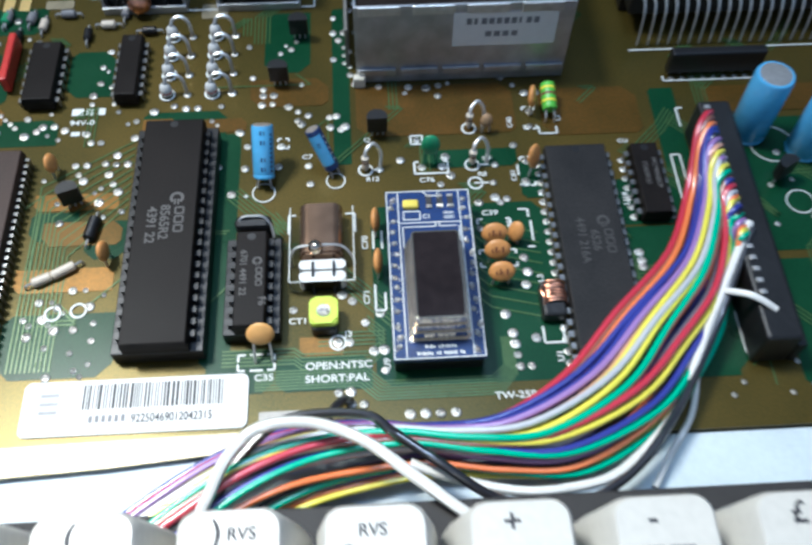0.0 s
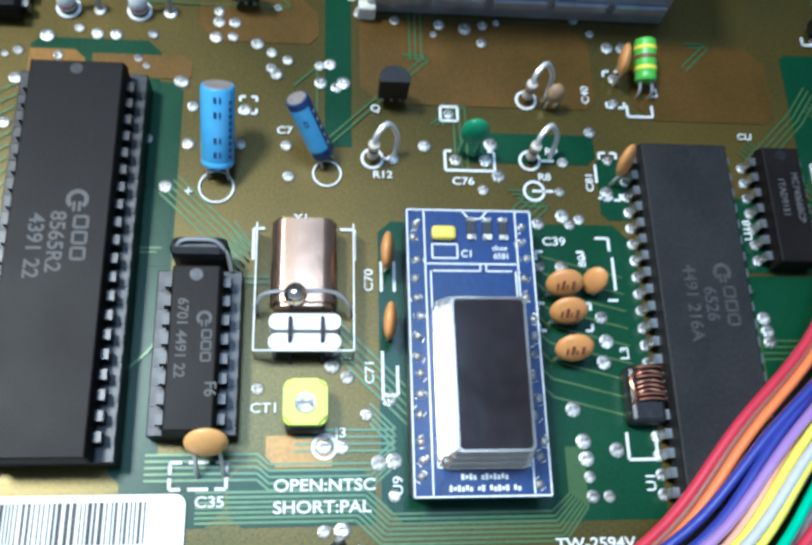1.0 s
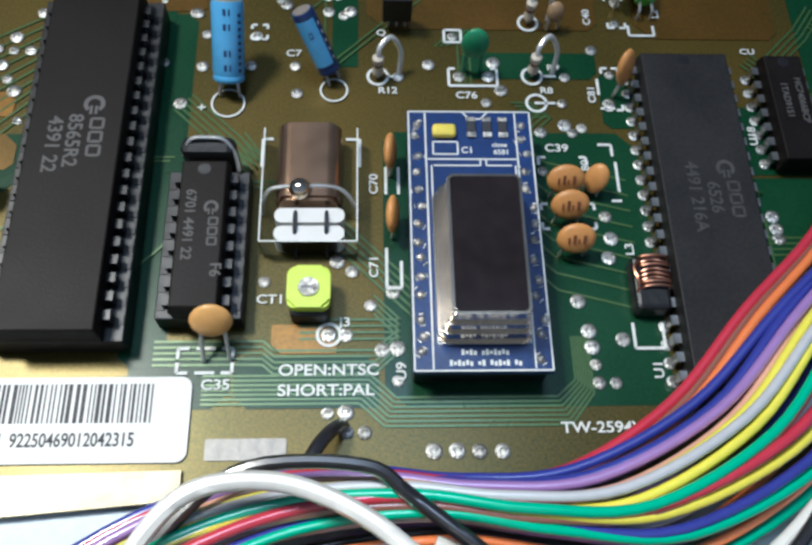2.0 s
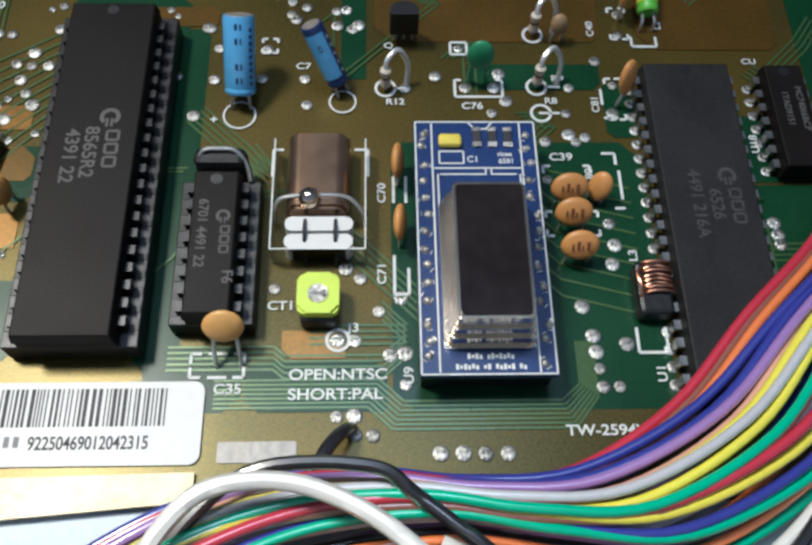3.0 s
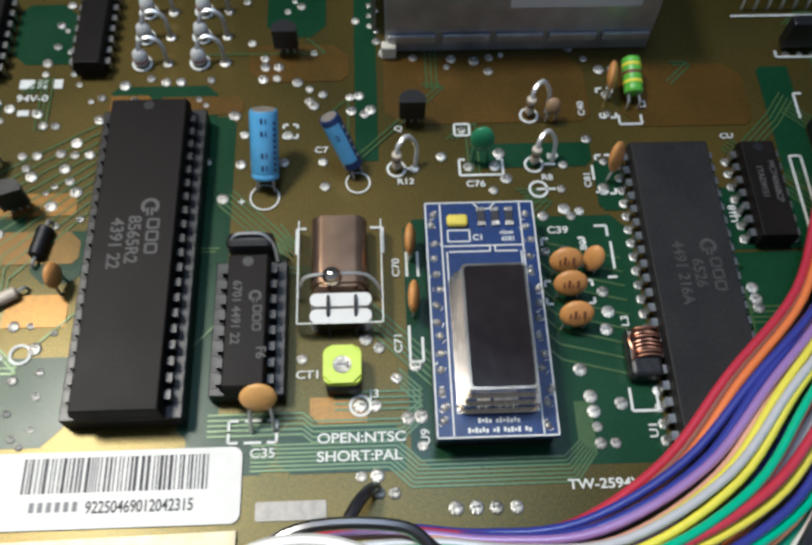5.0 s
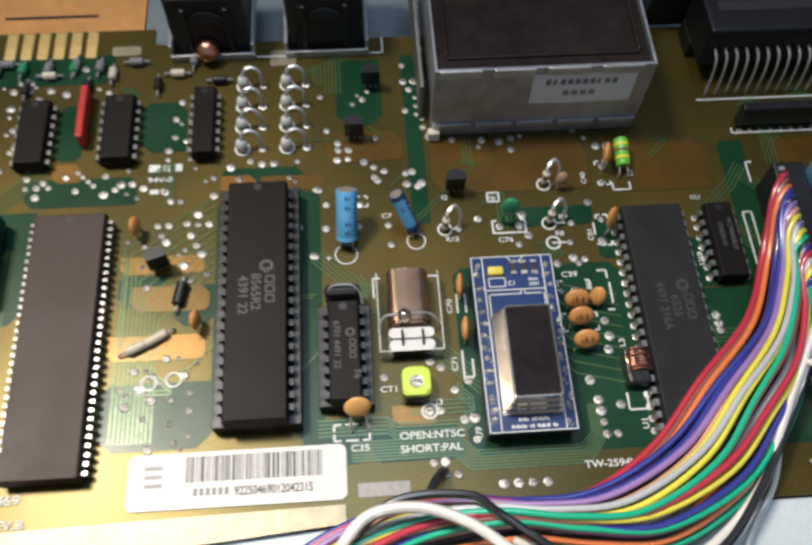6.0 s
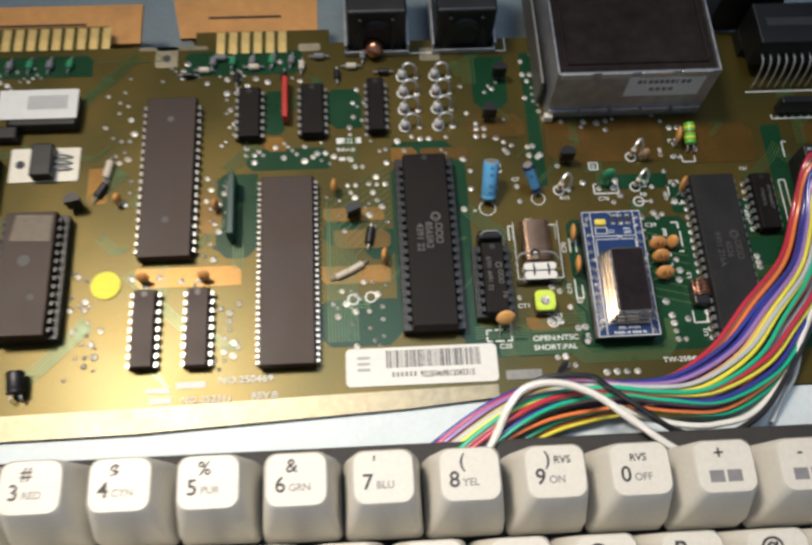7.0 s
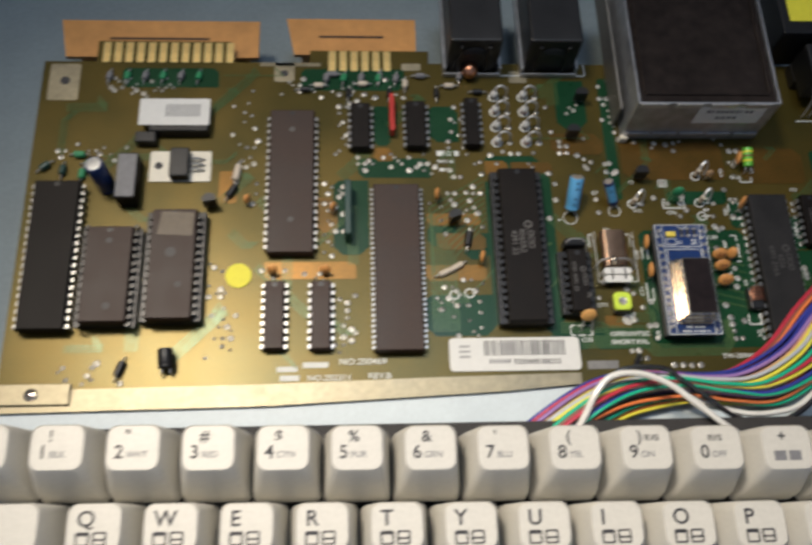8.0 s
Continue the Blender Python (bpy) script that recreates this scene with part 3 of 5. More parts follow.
dip(-1.73, -1.07, -4.80, -2.62, 0.75, 8, "narrow black 16-pin clock chip in a black socket", socket=True,
    lines_of=(("mark", 0.2, 0.1, 0.0), ("6701 4491 22", 0.185, -0.2, 0.1), ("F6", 0.2, 0.18, -0.55)), turn_text=-90)
dip(6.72, 7.36, -2.40, -0.50, 0.42, 7, "small black 14-pin logic chip with white print", lines_of=(("MC74066BCP", 0.14, 0.1, 0.1), ("1TAD9151", 0.14, -0.12, 0.1)), turn_text=-90)
dip(-8.02, -6.45, -5.95, -0.10, 0.50, 32, "very large brown-black chip with fine closely spaced pins", ICBROWN, pitch=0.178)
dip(-11.52, -9.97, -2.60, 2.80, 0.45, 20, "large brown-black 40-pin chip soldered to the board", ICBROWN, dots=((0, 1.9, 0.1), (0, -1.5, 0.1)))
dip(-19.08, -17.58, -5.16, 0.0, 0.60, 20, "large black 40-pin processor at the board's edge")
# the brown of both memory chips is lamp glare put into the colour
dip(-17.15, -15.68, -5.00, -1.75, 0.80, 14, "28-pin memory chip in a black socket, lamp glare coloured grey-brown", ICBROWN, socket=True, dots=((0, 1.1, 0.1), (0.1, -1.1, 0.12)))
eprom = dip(-15.15, -13.70, -4.92, -1.15, 0.80, 14, "28-pin memory chip with a tan paper patch, in a socket, glare coloured grey-brown", ICBROWN, socket=True, dots=((-0.05, 0.35, 0.17), (0.25, -0.75, 0.1)))
part("paper_patch", slab(bmesh.new(), [(-0.52, 0.95), (0.6, 0.9), (0.62, 1.72), (-0.4, 1.76)], 0.802, 0.815), mat("tan_torn_paper", (0.13, 0.10, 0.065), 0.5, 0, 0.15, 600, 0.3), eprom, "torn tan paper patch")
# the two leftmost get brown for their lamplit tops
for x0, x1, y0, y1, n in ((-8.75, -8.05, 1.30, 3.12, 7), (-6.83, -6.10, 1.35, 3.20, 7), (-4.76, -4.22, 1.40, 3.35, 7), (-11.53, -10.87, -5.82, -3.52, 9), (-10.05, -9.40, -5.84, -3.52, 9)):
    dip(x0, x1, y0, y1, 0.43, n, "small grey-black logic chip soldered to the board", ICBROWN if x0 < -9 else ICBLACK)

# ---- blue sound module on its pin rows ----
sid = thing("sound_module", 2.18, -3.68, 0, "small blue sound chip replacement board on a black socket", "circuit module")
part("socket", box(bmesh.new(), -0.85, 0.85, -1.85, 1.85, 0.02, 0.36, 0.03), SOCKET, sid, "black chip socket under the module")
part("module_board", box(bmesh.new(), -0.87, 0.87, -1.92, 1.92, 0.54, 0.66, 0.008), PCBBLUE, sid, "blue module board with white print")
knob = as_mesh("pin", lathe(bmesh.new(), [(0.04, 0.36), (0.04, 0.655), (0.062, 0.662), (0.05, 0.68), (0.02, 0.70)], 8), SOLDER, True)
pinring = as_mesh("pin_sleeve", box(box(bmesh.new(), -0.085, -0.07, -0.04, 0.03, 0.655, 0.675), 0.06, 0.08, -0.05, 0.01, 0.655, 0.67), SOLDER)
for k in range(14):
    for s in (-1, 1):
        ob = part("pin", knob, None, sid)
        ob.location = ((s * 0.75 + rng.uniform(-0.02, 0.02)) * U, (-1.72 + 0.2646 * k + rng.uniform(-0.02, 0.02)) * U, 0)
        ob.rotation_euler = (radians(rng.uniform(-4, 4)), radians(rng.uniform(-4, 4)), rng.uniform(0, 3))
        fleck = rng.uniform(-0.03, 0.03)
        part("pin_sleeve", pinring, None, ob).location = (fleck * U, -fleck * U, 0)
for n, (x0, x1, y0, y1, z0, z1, r) in enumerate(((-0.56, 0.62, -1.585, 0.62, 0.664, 0.74, 0.15), (-0.52, 0.58, -1.55, 0.55, 0.74, 0.98, 0.11), (-0.475, 0.53, -1.515, 0.46, 0.98, 1.20, 0.08), (-0.44, 0.49, -1.48, 0.40, 1.20, 1.46, 0.05))):
    bm = slab(bmesh.new(), rounded(x0, x1, y0, y1, r), z0, z1)
    bmesh.ops.bevel(bm, geom=[e for e in bm.edges if all(v.co.z > z1 - 0.001 for v in e.verts)], offset=0.03, segments=3, affect="EDGES")
    part("cover_step", bm, MIRROR, sid, "polished stepped metal cover", True)
# thin sheet that carries the painted dark reflection
part("cover_top", slab(bmesh.new(), rounded(-0.405, 0.455, -1.445, 0.365, 0.06), 1.456, 1.464), DARKREFLECT, sid, "glossy top of the metal cover, dark reflection painted on")
wlines = [[(-0.62, -1.88), (-0.62, 1.88)], [(0.64, -1.88), (0.64, 1.88)], [(-0.85, 1.9), (0.85, 1.9)], [(-0.85, -1.9), (0.85, -1.9)], [(-0.85, -1.9), (-0.85, 1.9)], [(0.85, -1.9), (0.85, 1.9)],
          [(-0.6, 1.12), (0.62, 1.12)], [(-0.1, 1.9), (0.0, 1.78), (0.16, 1.78), (0.26, 1.9)], [(-0.55, -1.55), (0.57, -1.55)], [(-0.55, -1.55), (-0.55, 1.02)], [(0.6, -1.55), (0.6, 1.02)],
          [(-0.52, 1.2), (-0.18, 1.2), (-0.18, 1.4), (-0.52, 1.4), (-0.52, 1.2)], [(0.2, 1.12), (0.2, 1.02), (0.55, 1.02)], [(-0.52, 1.02), (0.12, 1.02), (0.12, 1.12)]]
for w in wlines:
    part("printed_outline", tracks([w], 0.022, 0.6645), SILK, sid)
for text, size, x, y in (("N", 0.12, 0.02, -1.7), ("L", 0.11, 0.02, -1.84), ("C1", 0.14, -0.05, 1.22), ("close", 0.1, 0.4, 1.32), ("6581", 0.11, 0.42, 1.2)):
    if text[0] in "NL":
        n, gaps = (12, (4,)) if text[0] == "N" else (18, (6, 9, 15))
        for k in range(n):
            x0 = 0.03 - 0.05 * n / 2 + 0.05 * k
            if k not in gaps:
                low, high = (0.0, 0.042)[k % 3 == 1], (0.075, 0.055)[k % 2]
                part("printed_bar", slab(bmesh.new(), [(x0, y + low * 0.3), (x0 + 0.036, y + low * 0.3), (x0 + 0.036, y + high), (x0, y + high)], 0.6605, 0.665), SILK, sid)
    else:
        writing(text, size, x, y, 0.665, sid, SILK, 0, "CENTER")
part("capacitor", box(bmesh.new(), -0.53, -0.2, 1.44, 1.64, 0.66, 0.78, 0.05), mat("yellow_tantalum", (0.80, 0.66, 0.08), 0.4), sid, "small yellow block capacitor")
for x in (0.02, 0.24, 0.46):
    r = part("resistor", box(bmesh.new(), x - 0.06, x + 0.06, 1.52, 1.74, 0.66, 0.70, 0.01), INK, sid)
    part("end_cap", box(bmesh.new(), x - 0.065, x + 0.065, 1.46, 1.54, 0.66, 0.704, 0.01), SOLDER, r)
    part("end_cap", box(bmesh.new(), x - 0.065, x + 0.065, 1.72, 1.79, 0.66, 0.704, 0.01), SOLDER, r)


# ---- round and small parts ----
def disc_cap(x, y, z, rx, rz, turn, tilt, label, material=None, digits=False, group="ceramic disc capacitors", foot=0.0, leadmat=None):
    """A dipped disc standing on two leads; tilt leans it back, turn is about the upright."""
    root = thing("disc_capacitor", x, y, 0, label, "capacitor", group, turn=turn)
    bm = bmesh.new()
    bmesh.ops.create_uvsphere(bm, u_segments=20, v_segments=12, radius=1)
    bmesh.ops.scale(bm, vec=(rx, 0.09, rz), verts=bm.verts)
    m = pose(0, 0, z, tilt)
    bmesh.ops.transform(bm, matrix=m, verts=bm.verts)
    part("body", bm, material or ORANGE, root, "", True)
    for s in (-1, 1):
        a = m @ Vector((s * rx * 0.55, 0, -rz * 0.75))
        part("lead", tube(bmesh.new(), [tuple(a), (s * rx * 0.6, a.y * 0.7 + foot * 0.6, a.z * 0.5), (s * rx * 0.6, a.y * 0.5 + foot, 0.02)], 0.028 if not leadmat else 0.04, 6, 4), leadmat or TIN, root, "", True)
    if digits:
        for k in range(4):
            h = (0.05, 0.09, 0.03, 0.08)[k]
            bar = part("printed_bar", box(bmesh.new(), -0.13 + 0.068 * k, -0.13 + 0.068 * k + (0.022, 0.04)[k % 2], -0.1, -0.088, -0.04, h), BAND, root)
            bar.matrix_basis = Matrix.LocRotScale((0, 0, z * U), Euler((radians(tilt), 0, 0)), None)
    return root


for x, y in ((3.52, -2.68), (3.54, -3.08), (3.57, -3.6)):
    disc_cap(x, y - 0.05, 0.42, 0.27, 0.22, 0, -38, "orange disc capacitor with black marks, leaning back", digits=True)
disc_cap(3.98, -2.66, 0.33, 0.17, 0.24, -35, -30, "orange disc capacitor turned aside beside others")
disc_cap(1.08, -2.28, 0.42, 0.26, 0.26, 84, -8, "orange disc capacitor seen on its edge")
disc_cap(1.10, -3.28, 0.42, 0.26, 0.26, 84, -8, "orange disc capacitor seen on its edge")
disc_cap(-1.19, -4.88, 0.58, 0.27, 0.25, 3, -30, "yellow-orange disc capacitor on long bare leads before the clock chip", mat("yellow_orange_ceramic_coat", (0.78, 0.43, 0.13), 0.36, 0, 0.1, 700, 0.2, patch=150), foot=-0.3)
disc_cap(4.56, -0.9, 0.56, 0.22, 0.32, 50, -12, "orange disc capacitor standing beside the large interface chip")
disc_cap(4.76, 0.86, 0.5, 0.24, 0.27, 75, -8, "orange disc capacitor beside a green inductor")
disc_cap(2.35, -0.53, 0.62, 0.21, 0.26, 0, -12, "green dipped capacitor on two bent leads", GREENCAP, group="dipped capacitors", leadmat=GREENCAP)
disc_cap(3.67, 0.30, 0.38, 0.14, 0.17, 10, -20, "small tan round capacitor among standing resistors", mat("tan_dipped_coat", (0.42, 0.27, 0.14), 0.4, 0, 0.15, 700, 0.2))
disc_cap(-5.85, -0.45, 0.4, 0.2, 0.24, 80, -8, "orange disc capacitor between two large chips")
disc_cap(-4.45, -2.75, 0.4, 0.2, 0.24, 80, -8, "orange disc capacitor beside the video chip")
disc_cap(-9.35, -0.9, 0.35, 0.16, 0.2, 70, -8, "orange disc capacitor beside a standing resistor pack")
disc_cap(-12.2, -0.6, 0.35, 0.16, 0.2, 60, -8, "small orange disc capacitor near the memory chips")
disc_cap(-11.3, -3.15, 0.35, 0.18, 0.2, 0, -20, "small orange disc capacitor above a memory chip")
disc_cap(-9.6, -3.15, 0.35, 0.18, 0.2, 0, -20, "small orange disc capacitor above a memory chip")


def can_cap(name, a, b, r, label, material, end=None, stripe=False, leads=True):
    """A sleeved electrolytic can from its lead end a to its top b."""
    a, b = Vector(a), Vector(b)
    root = thing(name, a.x, a.y, 0, label, "capacitor")
    way = (b - a)
    l = way.length
    m = Matrix.Translation((0, 0, a.z)) @ way.to_track_quat("Z", "Y").to_matrix().to_4x4()
    bm = lathe(bmesh.new(), [(r * 0.9, 0.0), (r, 0.03), (r, 0.07), (r * 0.95, 0.10), (r, 0.13), (r, l - 0.05), (r * 0.93, l)], 24)
    bmesh.ops.transform(bm, matrix=m, verts=bm.verts)
    part("sleeve", bm, material, root, "", True)
    bm = lathe(bmesh.new(), [(r * 0.82, l - 0.01), (r * 0.80, l + 0.012), (r * 0.5, l + 0.02)], 24)
    bmesh.ops.transform(bm, matrix=m, verts=bm.verts)
    part("end_disc", bm, end or CAPTOP, root, "", True)
    if stripe:
        front = m.to_3x3().inverted() @ Vector((0.1, -0.8, 0.6))
        ang = math.degrees(math.atan2(front.y, front.x))

        def panel(a0, a1, z0, z1, q, paint):
            bm = bmesh.new()
            n = 6
            pts = [[bm.verts.new((q * math.cos(radians(ang + a0 + (a1 - a0) * i / n)), q * math.sin(radians(ang + a0 + (a1 - a0) * i / n)), z)) for i in range(n + 1)] for z in (z0, z1)]
            for i in range(n):
                bm.faces.new((pts[0][i], pts[0][i + 1], pts[1][i + 1], pts[1][i]))
            bmesh.ops.transform(bm, matrix=m, verts=bm.verts)
            return part("printed_bar", bm, paint, root, "", True)

        if stripe == 1:
            for k, z in enumerate((0.16, 0.34, 0.66, 0.84)):
                panel(-14, -4, l * z, l * z + 0.09, r + 0.003, NAVY)
                panel(4, 10, l * z, l * z + 0.09, r + 0.003, NAVY)
            for k in range(9):
                panel(38, 52, l * (0.14 + 0.085 * k), l * (0.14 + 0.085 * k) + 0.05, r + 0.003, NAVY)
        else:
            panel(-62, 40, 0.16, l - 0.1, r + 0.003, BLUECAP)
            panel(-16, 2, l * 0.62, l * 0.62 + 0.1, r + 0.005, NAVY)
            panel(-12, -2, l * 0.62 + 0.02, l * 0.62 + 0.08, r + 0.007, BLUECAP)
            for k in range(5):
                panel(52, 66, l * (0.2 + 0.14 * k), l * (0.2 + 0.14 * k) + 0.05, r + 0.003, PAPER)
    if leads:
        for s in (-1, 1):
            p = m @ Vector((s * r * 0.5, 0, 0.01))
            out = m @ Vector((s * r * 0.6, 0, -0.16))
            part("lead", tube(bmesh.new(), [tuple(p), tuple(out), (out.x, out.y * 1.1, 0.02)], 0.025, 6, 4), TIN, root, "", True)
    return root


can_cap("blue_capacitor", (-1.27, -0.95, 0.24), (-1.22, -0.22, 1.12), 0.235, "light blue capacitor can leaning over bent leads", BLUECAP, stripe=1)
can_cap("blue_capacitor", (0.20, -0.72, 0.2), (-0.17, -0.36, 1.08), 0.17, "slim dark blue capacitor can with a light blue stripe, leaning over", NAVY, stripe=2)
can_cap("blue_capacitor", (9.60, -0.05, 0.03), (9.62, 0.0, 1.85), 0.42, "tall upright light blue capacitor with a silver top", BLUECAP, TIN, leads=False)
can_cap("blue_capacitor", (10.75, -0.6, 0.03), (10.75, -0.58, 1.6), 0.4, "upright light blue capacitor near the board's edge", BLUECAP, TIN, leads=False)
can_cap("capacitor_can", (-16.85, 0.0, 0.03), (-16.95, 0.08, 1.5), 0.30, "upright dark blue capacitor can with a bright top", NAVY, TIN)
can_cap("capacitor_can", (-14.45, -6.35, 0.3), (-14.5, -5.75, 0.36), 0.24, "short black capacitor can lying by the front edge", SOCKET, SOCKET)
coil = can_cap("small_inductor", (5.17, 0.66, 0.24), (5.17, 1.28, 0.42), 0.17, "bright green dipped inductor with yellow bands", LEAF, LEAF)
for q, paint in ((0.16, YELLOW), (0.33, BAND), (0.48, YELLOW)):
    bm = lathe(bmesh.new(), [(0.173, q), (0.176, q + 0.01), (0.176, q + 0.05), (0.173, q + 0.06)], 20)
    bmesh.ops.transform(bm, matrix=Matrix.Translation((0, 0, 0.24)) @ Vector((0, 0.62, 0.18)).to_track_quat("Z", "Y").to_matrix().to_4x4(), verts=bm.verts)
    part("colour_band", bm, paint, coil, "", True)


BRIGHT = mat("bright_tinned_wire", (0.86, 0.86, 0.83), 0.3, 0.5, 0.06, 900)


def standing_resistor(x, y, h=0.5, dx=0.34, dy=0.16, r=0.085, group="standing resistors", label="beige resistor standing on end with a wire loop", colour=None):
    root = thing("resistor", x, y, 0, label, "resistor", group)
    part("body", lathe(bmesh.new(), [(r * 0.55, 0.1), (r, 0.14), (r, 0.2), (r * 0.82, 0.24), (r * 0.82, h - 0.14), (r, h - 0.1), (r, h - 0.03), (r * 0.5, h)], 14), colour or BEIGE, root, "", True)
    part("colour_band", lathe(bmesh.new(), [(r * 0.86, 0.3), (r * 0.86, 0.35)], 14), BAND, root)
    part("lead", tube(bmesh.new(), [(0, 0, h - 0.01), (dx * 0.1, dy * 0.5, h + 0.12), (dx * 0.55, dy * 1.4, h + 0.16), (dx, dy * 1.2, h * 0.8), (dx * 0.95, dy * 0.3, 0.02)], 0.04, 7, 6), BRIGHT, root, "bright wire loop", True)
    part("lead", tube(bmesh.new(), [(0, 0, 0.02), (0, 0, 0.11)], 0.03, 7, 0), TIN, root)
    return root


standing_resistor(0.92, -0.69)
standing_resistor(3.28, -0.64)
standing_resistor(3.30, 0.40)
for x in (-3.62, -2.58):
    for k in range(4):
        y = 1.72 + 0.62 * k
        ring(x, y, 0.16, 0.028)
        d = thing("diode", x, y, 0, "pale standing diode in a row, with a thick bright wire loop", "diode", "rows of standing diodes")
        part("body", lathe(bmesh.new(), [(0.07, 0.05), (0.13, 0.09), (0.14, 0.2), (0.12, 0.32), (0.06, 0.38)], 14), PAPER, d, "", True)
        part("band", lathe(bmesh.new(), [(0.141, 0.16), (0.141, 0.2)], 14), INK if k % 2 else REDBODY, d)
        part("lead", tube(bmesh.new(), [(0, 0, 0.36), (0.06, 0.1, 0.5), (0.24, 0.14, 0.54), (0.42, 0.08, 0.42), (0.46, 0.0, 0.02)], 0.045, 7, 6), TIN, d, "thick bright wire loop", True)
        joint(x + 0.46, y)


def transistor(x, y, turn=0, label="black half-round transistor on three leads"):
    root = thing("transistor", x, y, 0, label, "transistor", turn=turn)
    pts = [(0.23 * math.cos(radians(a)), 0.23 * math.sin(radians(a)) * 0.9) for a in range(-20, 201, 20)]
    part("body", slab(bmesh.new(), pts, 0.22, 0.68), SOCKET, root)
    for s in (-1, 0, 1):
        part("lead", tube(bmesh.new(), [(0.12 * s, 0.05, 0.24), (0.13 * s, 0.03, 0.02)], 0.025, 6, 0), TIN, root)
    return root


transistor(1.22, 0.28)
transistor(-5.3, -1.35, 20, "small black transistor between two large chips")
transistor(-13.4, -0.75, 10, "small black transistor above the memory chips")
transistor(-1.0, 1.9, 0, "small black transistor with bent white leads")
transistor(-0.55, 3.4, 0, "small black transistor near the rear connectors")
transistor(10.0, -1.4, 30, "small black transistor behind the wire connector")


def lying_part(x, y, l, r, turn, label, material, name="diode", z=0.12):
    root = thing(name, x, y, 0, label, name, turn=turn)
    bm = lathe(bmesh.new(), [(r * 0.7, -l / 2), (r, -l / 2 + 0.03), (r, l / 2 - 0.03), (r * 0.7, l / 2)], 14)
    bmesh.ops.transform(bm, matrix=pose(0, 0, z, 0, 90), verts=bm.verts)
    part("body", bm, material, root, "", True)
    for s in (-1, 1):
        part("lead", tube(bmesh.new(), [(s * l / 2, 0, z), (s * (l / 2 + 0.13), 0, z), (s * (l / 2 + 0.16), 0, 0.02)], 0.027, 6, 4), TIN, root, "", True)
    return root


lying_part(-4.85, -2.0, 0.55, 0.13, 80, "black glassy diode lying between two chips", SOCKET)
lying_part(-5.3, -3.0, 0.5, 0.1, 30, "pale resistor lying on the board", BEIGE, "resistor")
lying_part(-5.7, -3.2, 0.4, 0.1, 25, "pale resistor lying on the board", BEIGE, "resistor")
lying_part(-12.6, 0.5, 0.6, 0.12, 80, "pale resistor lying near the memory chips", BEIGE, "resistor")
lying_part(-12.75, -0.2, 0.5, 0.12, 60, "dark diode lying near the memory chips", SOCKET)
lying_part(-15.9, -6.3, 0.5, 0.12, 70, "dark diode lying near the front edge", SOCKET)
for k in range(6):
    lying_part(-17.2 + 0.62 * k, 4.35, 0.3, 0.11, 80, "small grey-green filter part behind the user port", GREENCAP if k % 2 else GREYINK, "filter")
for k in range(5):
    lying_part(-9.6 + 0.62 * k, 4.3, 0.3, 0.11, 80, "small grey-green filter part behind the tape port", GREENCAP if k % 2 else GREYINK, "filter")

prng = random.Random(8)
for k in range(15):
    x, y = -10.3 + 0.5 * k + prng.uniform(-0.12, 0.12), 3.75 + 0.32 * (k % 3) + prng.uniform(-0.08, 0.08)
    kind, paint, words = (("bead", SOCKET, "small dark ferrite bead"), ("resistor", BEIGE, "small pale resistor"), ("filter", GREYINK, "small grey filter part"))[k % 3]
    if x < -3.8:
        lying_part(x, y, 0.34, 0.1, prng.choice((0, 85, 90)), words + " lying near the rear edge of the board", paint, kind)
for x, y in ((-19.0, 0.75), (-18.4, 0.6), (-17.9, 1.2), (-17.5, 0.85), (-17.75, 0.45)):
    lying_part(x, y, 0.36, 0.12, prng.choice((0, 40, 85)), "small green-blue part crowded beside a capacitor can", DARKGREEN if x < -18 else GREENCAP, "filter")
red = thing("film_capacitor", -7.3, 2.7, 0, "narrow red film capacitor standing between two chips", "capacitor")
part("body", box(bmesh.new(), -0.09, 0.09, -0.75, 0.75, 0.05, 0.5, 0.05), REDBODY, red)
for s in (-1, 1):
    part("lead", tube(bmesh.new(), [(0, s * 0.6, 0.08), (0, s * 0.6, 0.02)], 0.03, 6, 0), TIN, red)


def pack(x, y, l, turn, label, n, h=0.6, material=None):
    root = thing("resistor_pack", x, y, 0, label, "resistor pack", turn=turn)
    part("body", box(bmesh.new(), -l / 2, l / 2, -0.12, 0.12, 0.1, h, 0.05), material or SOCKET, root)
    leg = as_mesh("pin", box(bmesh.new(), -0.03, 0.03, -0.015, 0.015, 0.0, 0.12), TIN)
    for k in range(n):
        part("pin", leg, None, root).location = ((-l / 2 + 0.12 + (l - 0.24) * k / (n - 1)) * U, 0, 0.005 * U)
    return root


pack(-8.85, -1.05, 2.0, 90, "dark green resistor pack standing on its pins", 8, 0.7, DARKGREEN)
pack(9.25, 1.85, 2.25, 0, "black resistor pack standing before the cartridge slot", 9, 0.75)
for k in range(9):
    joint(8.25 + 0.254 * k, 1.68, True)

# trimmer
trim = thing("trimmer_capacitor", 0.0, -4.38, 0, "lime yellow trimmer capacitor with a silver screw", "trimmer")
part("base", box(bmesh.new(), -0.25, 0.25, -0.33, 0.25, 0.01, 0.32, 0.05), SOCKET, trim)
bm = slab(bmesh.new(), rounded(-0.28, 0.28, -0.28, 0.31, 0.12), 0.32, 0.48)
bmesh.ops.bevel(bm, geom=[e for e in bm.edges if all(v.co.z > 0.47 for v in e.verts)], offset=0.04, segments=3, affect="EDGES")
part("cap", bm, LIME, trim, "", True)
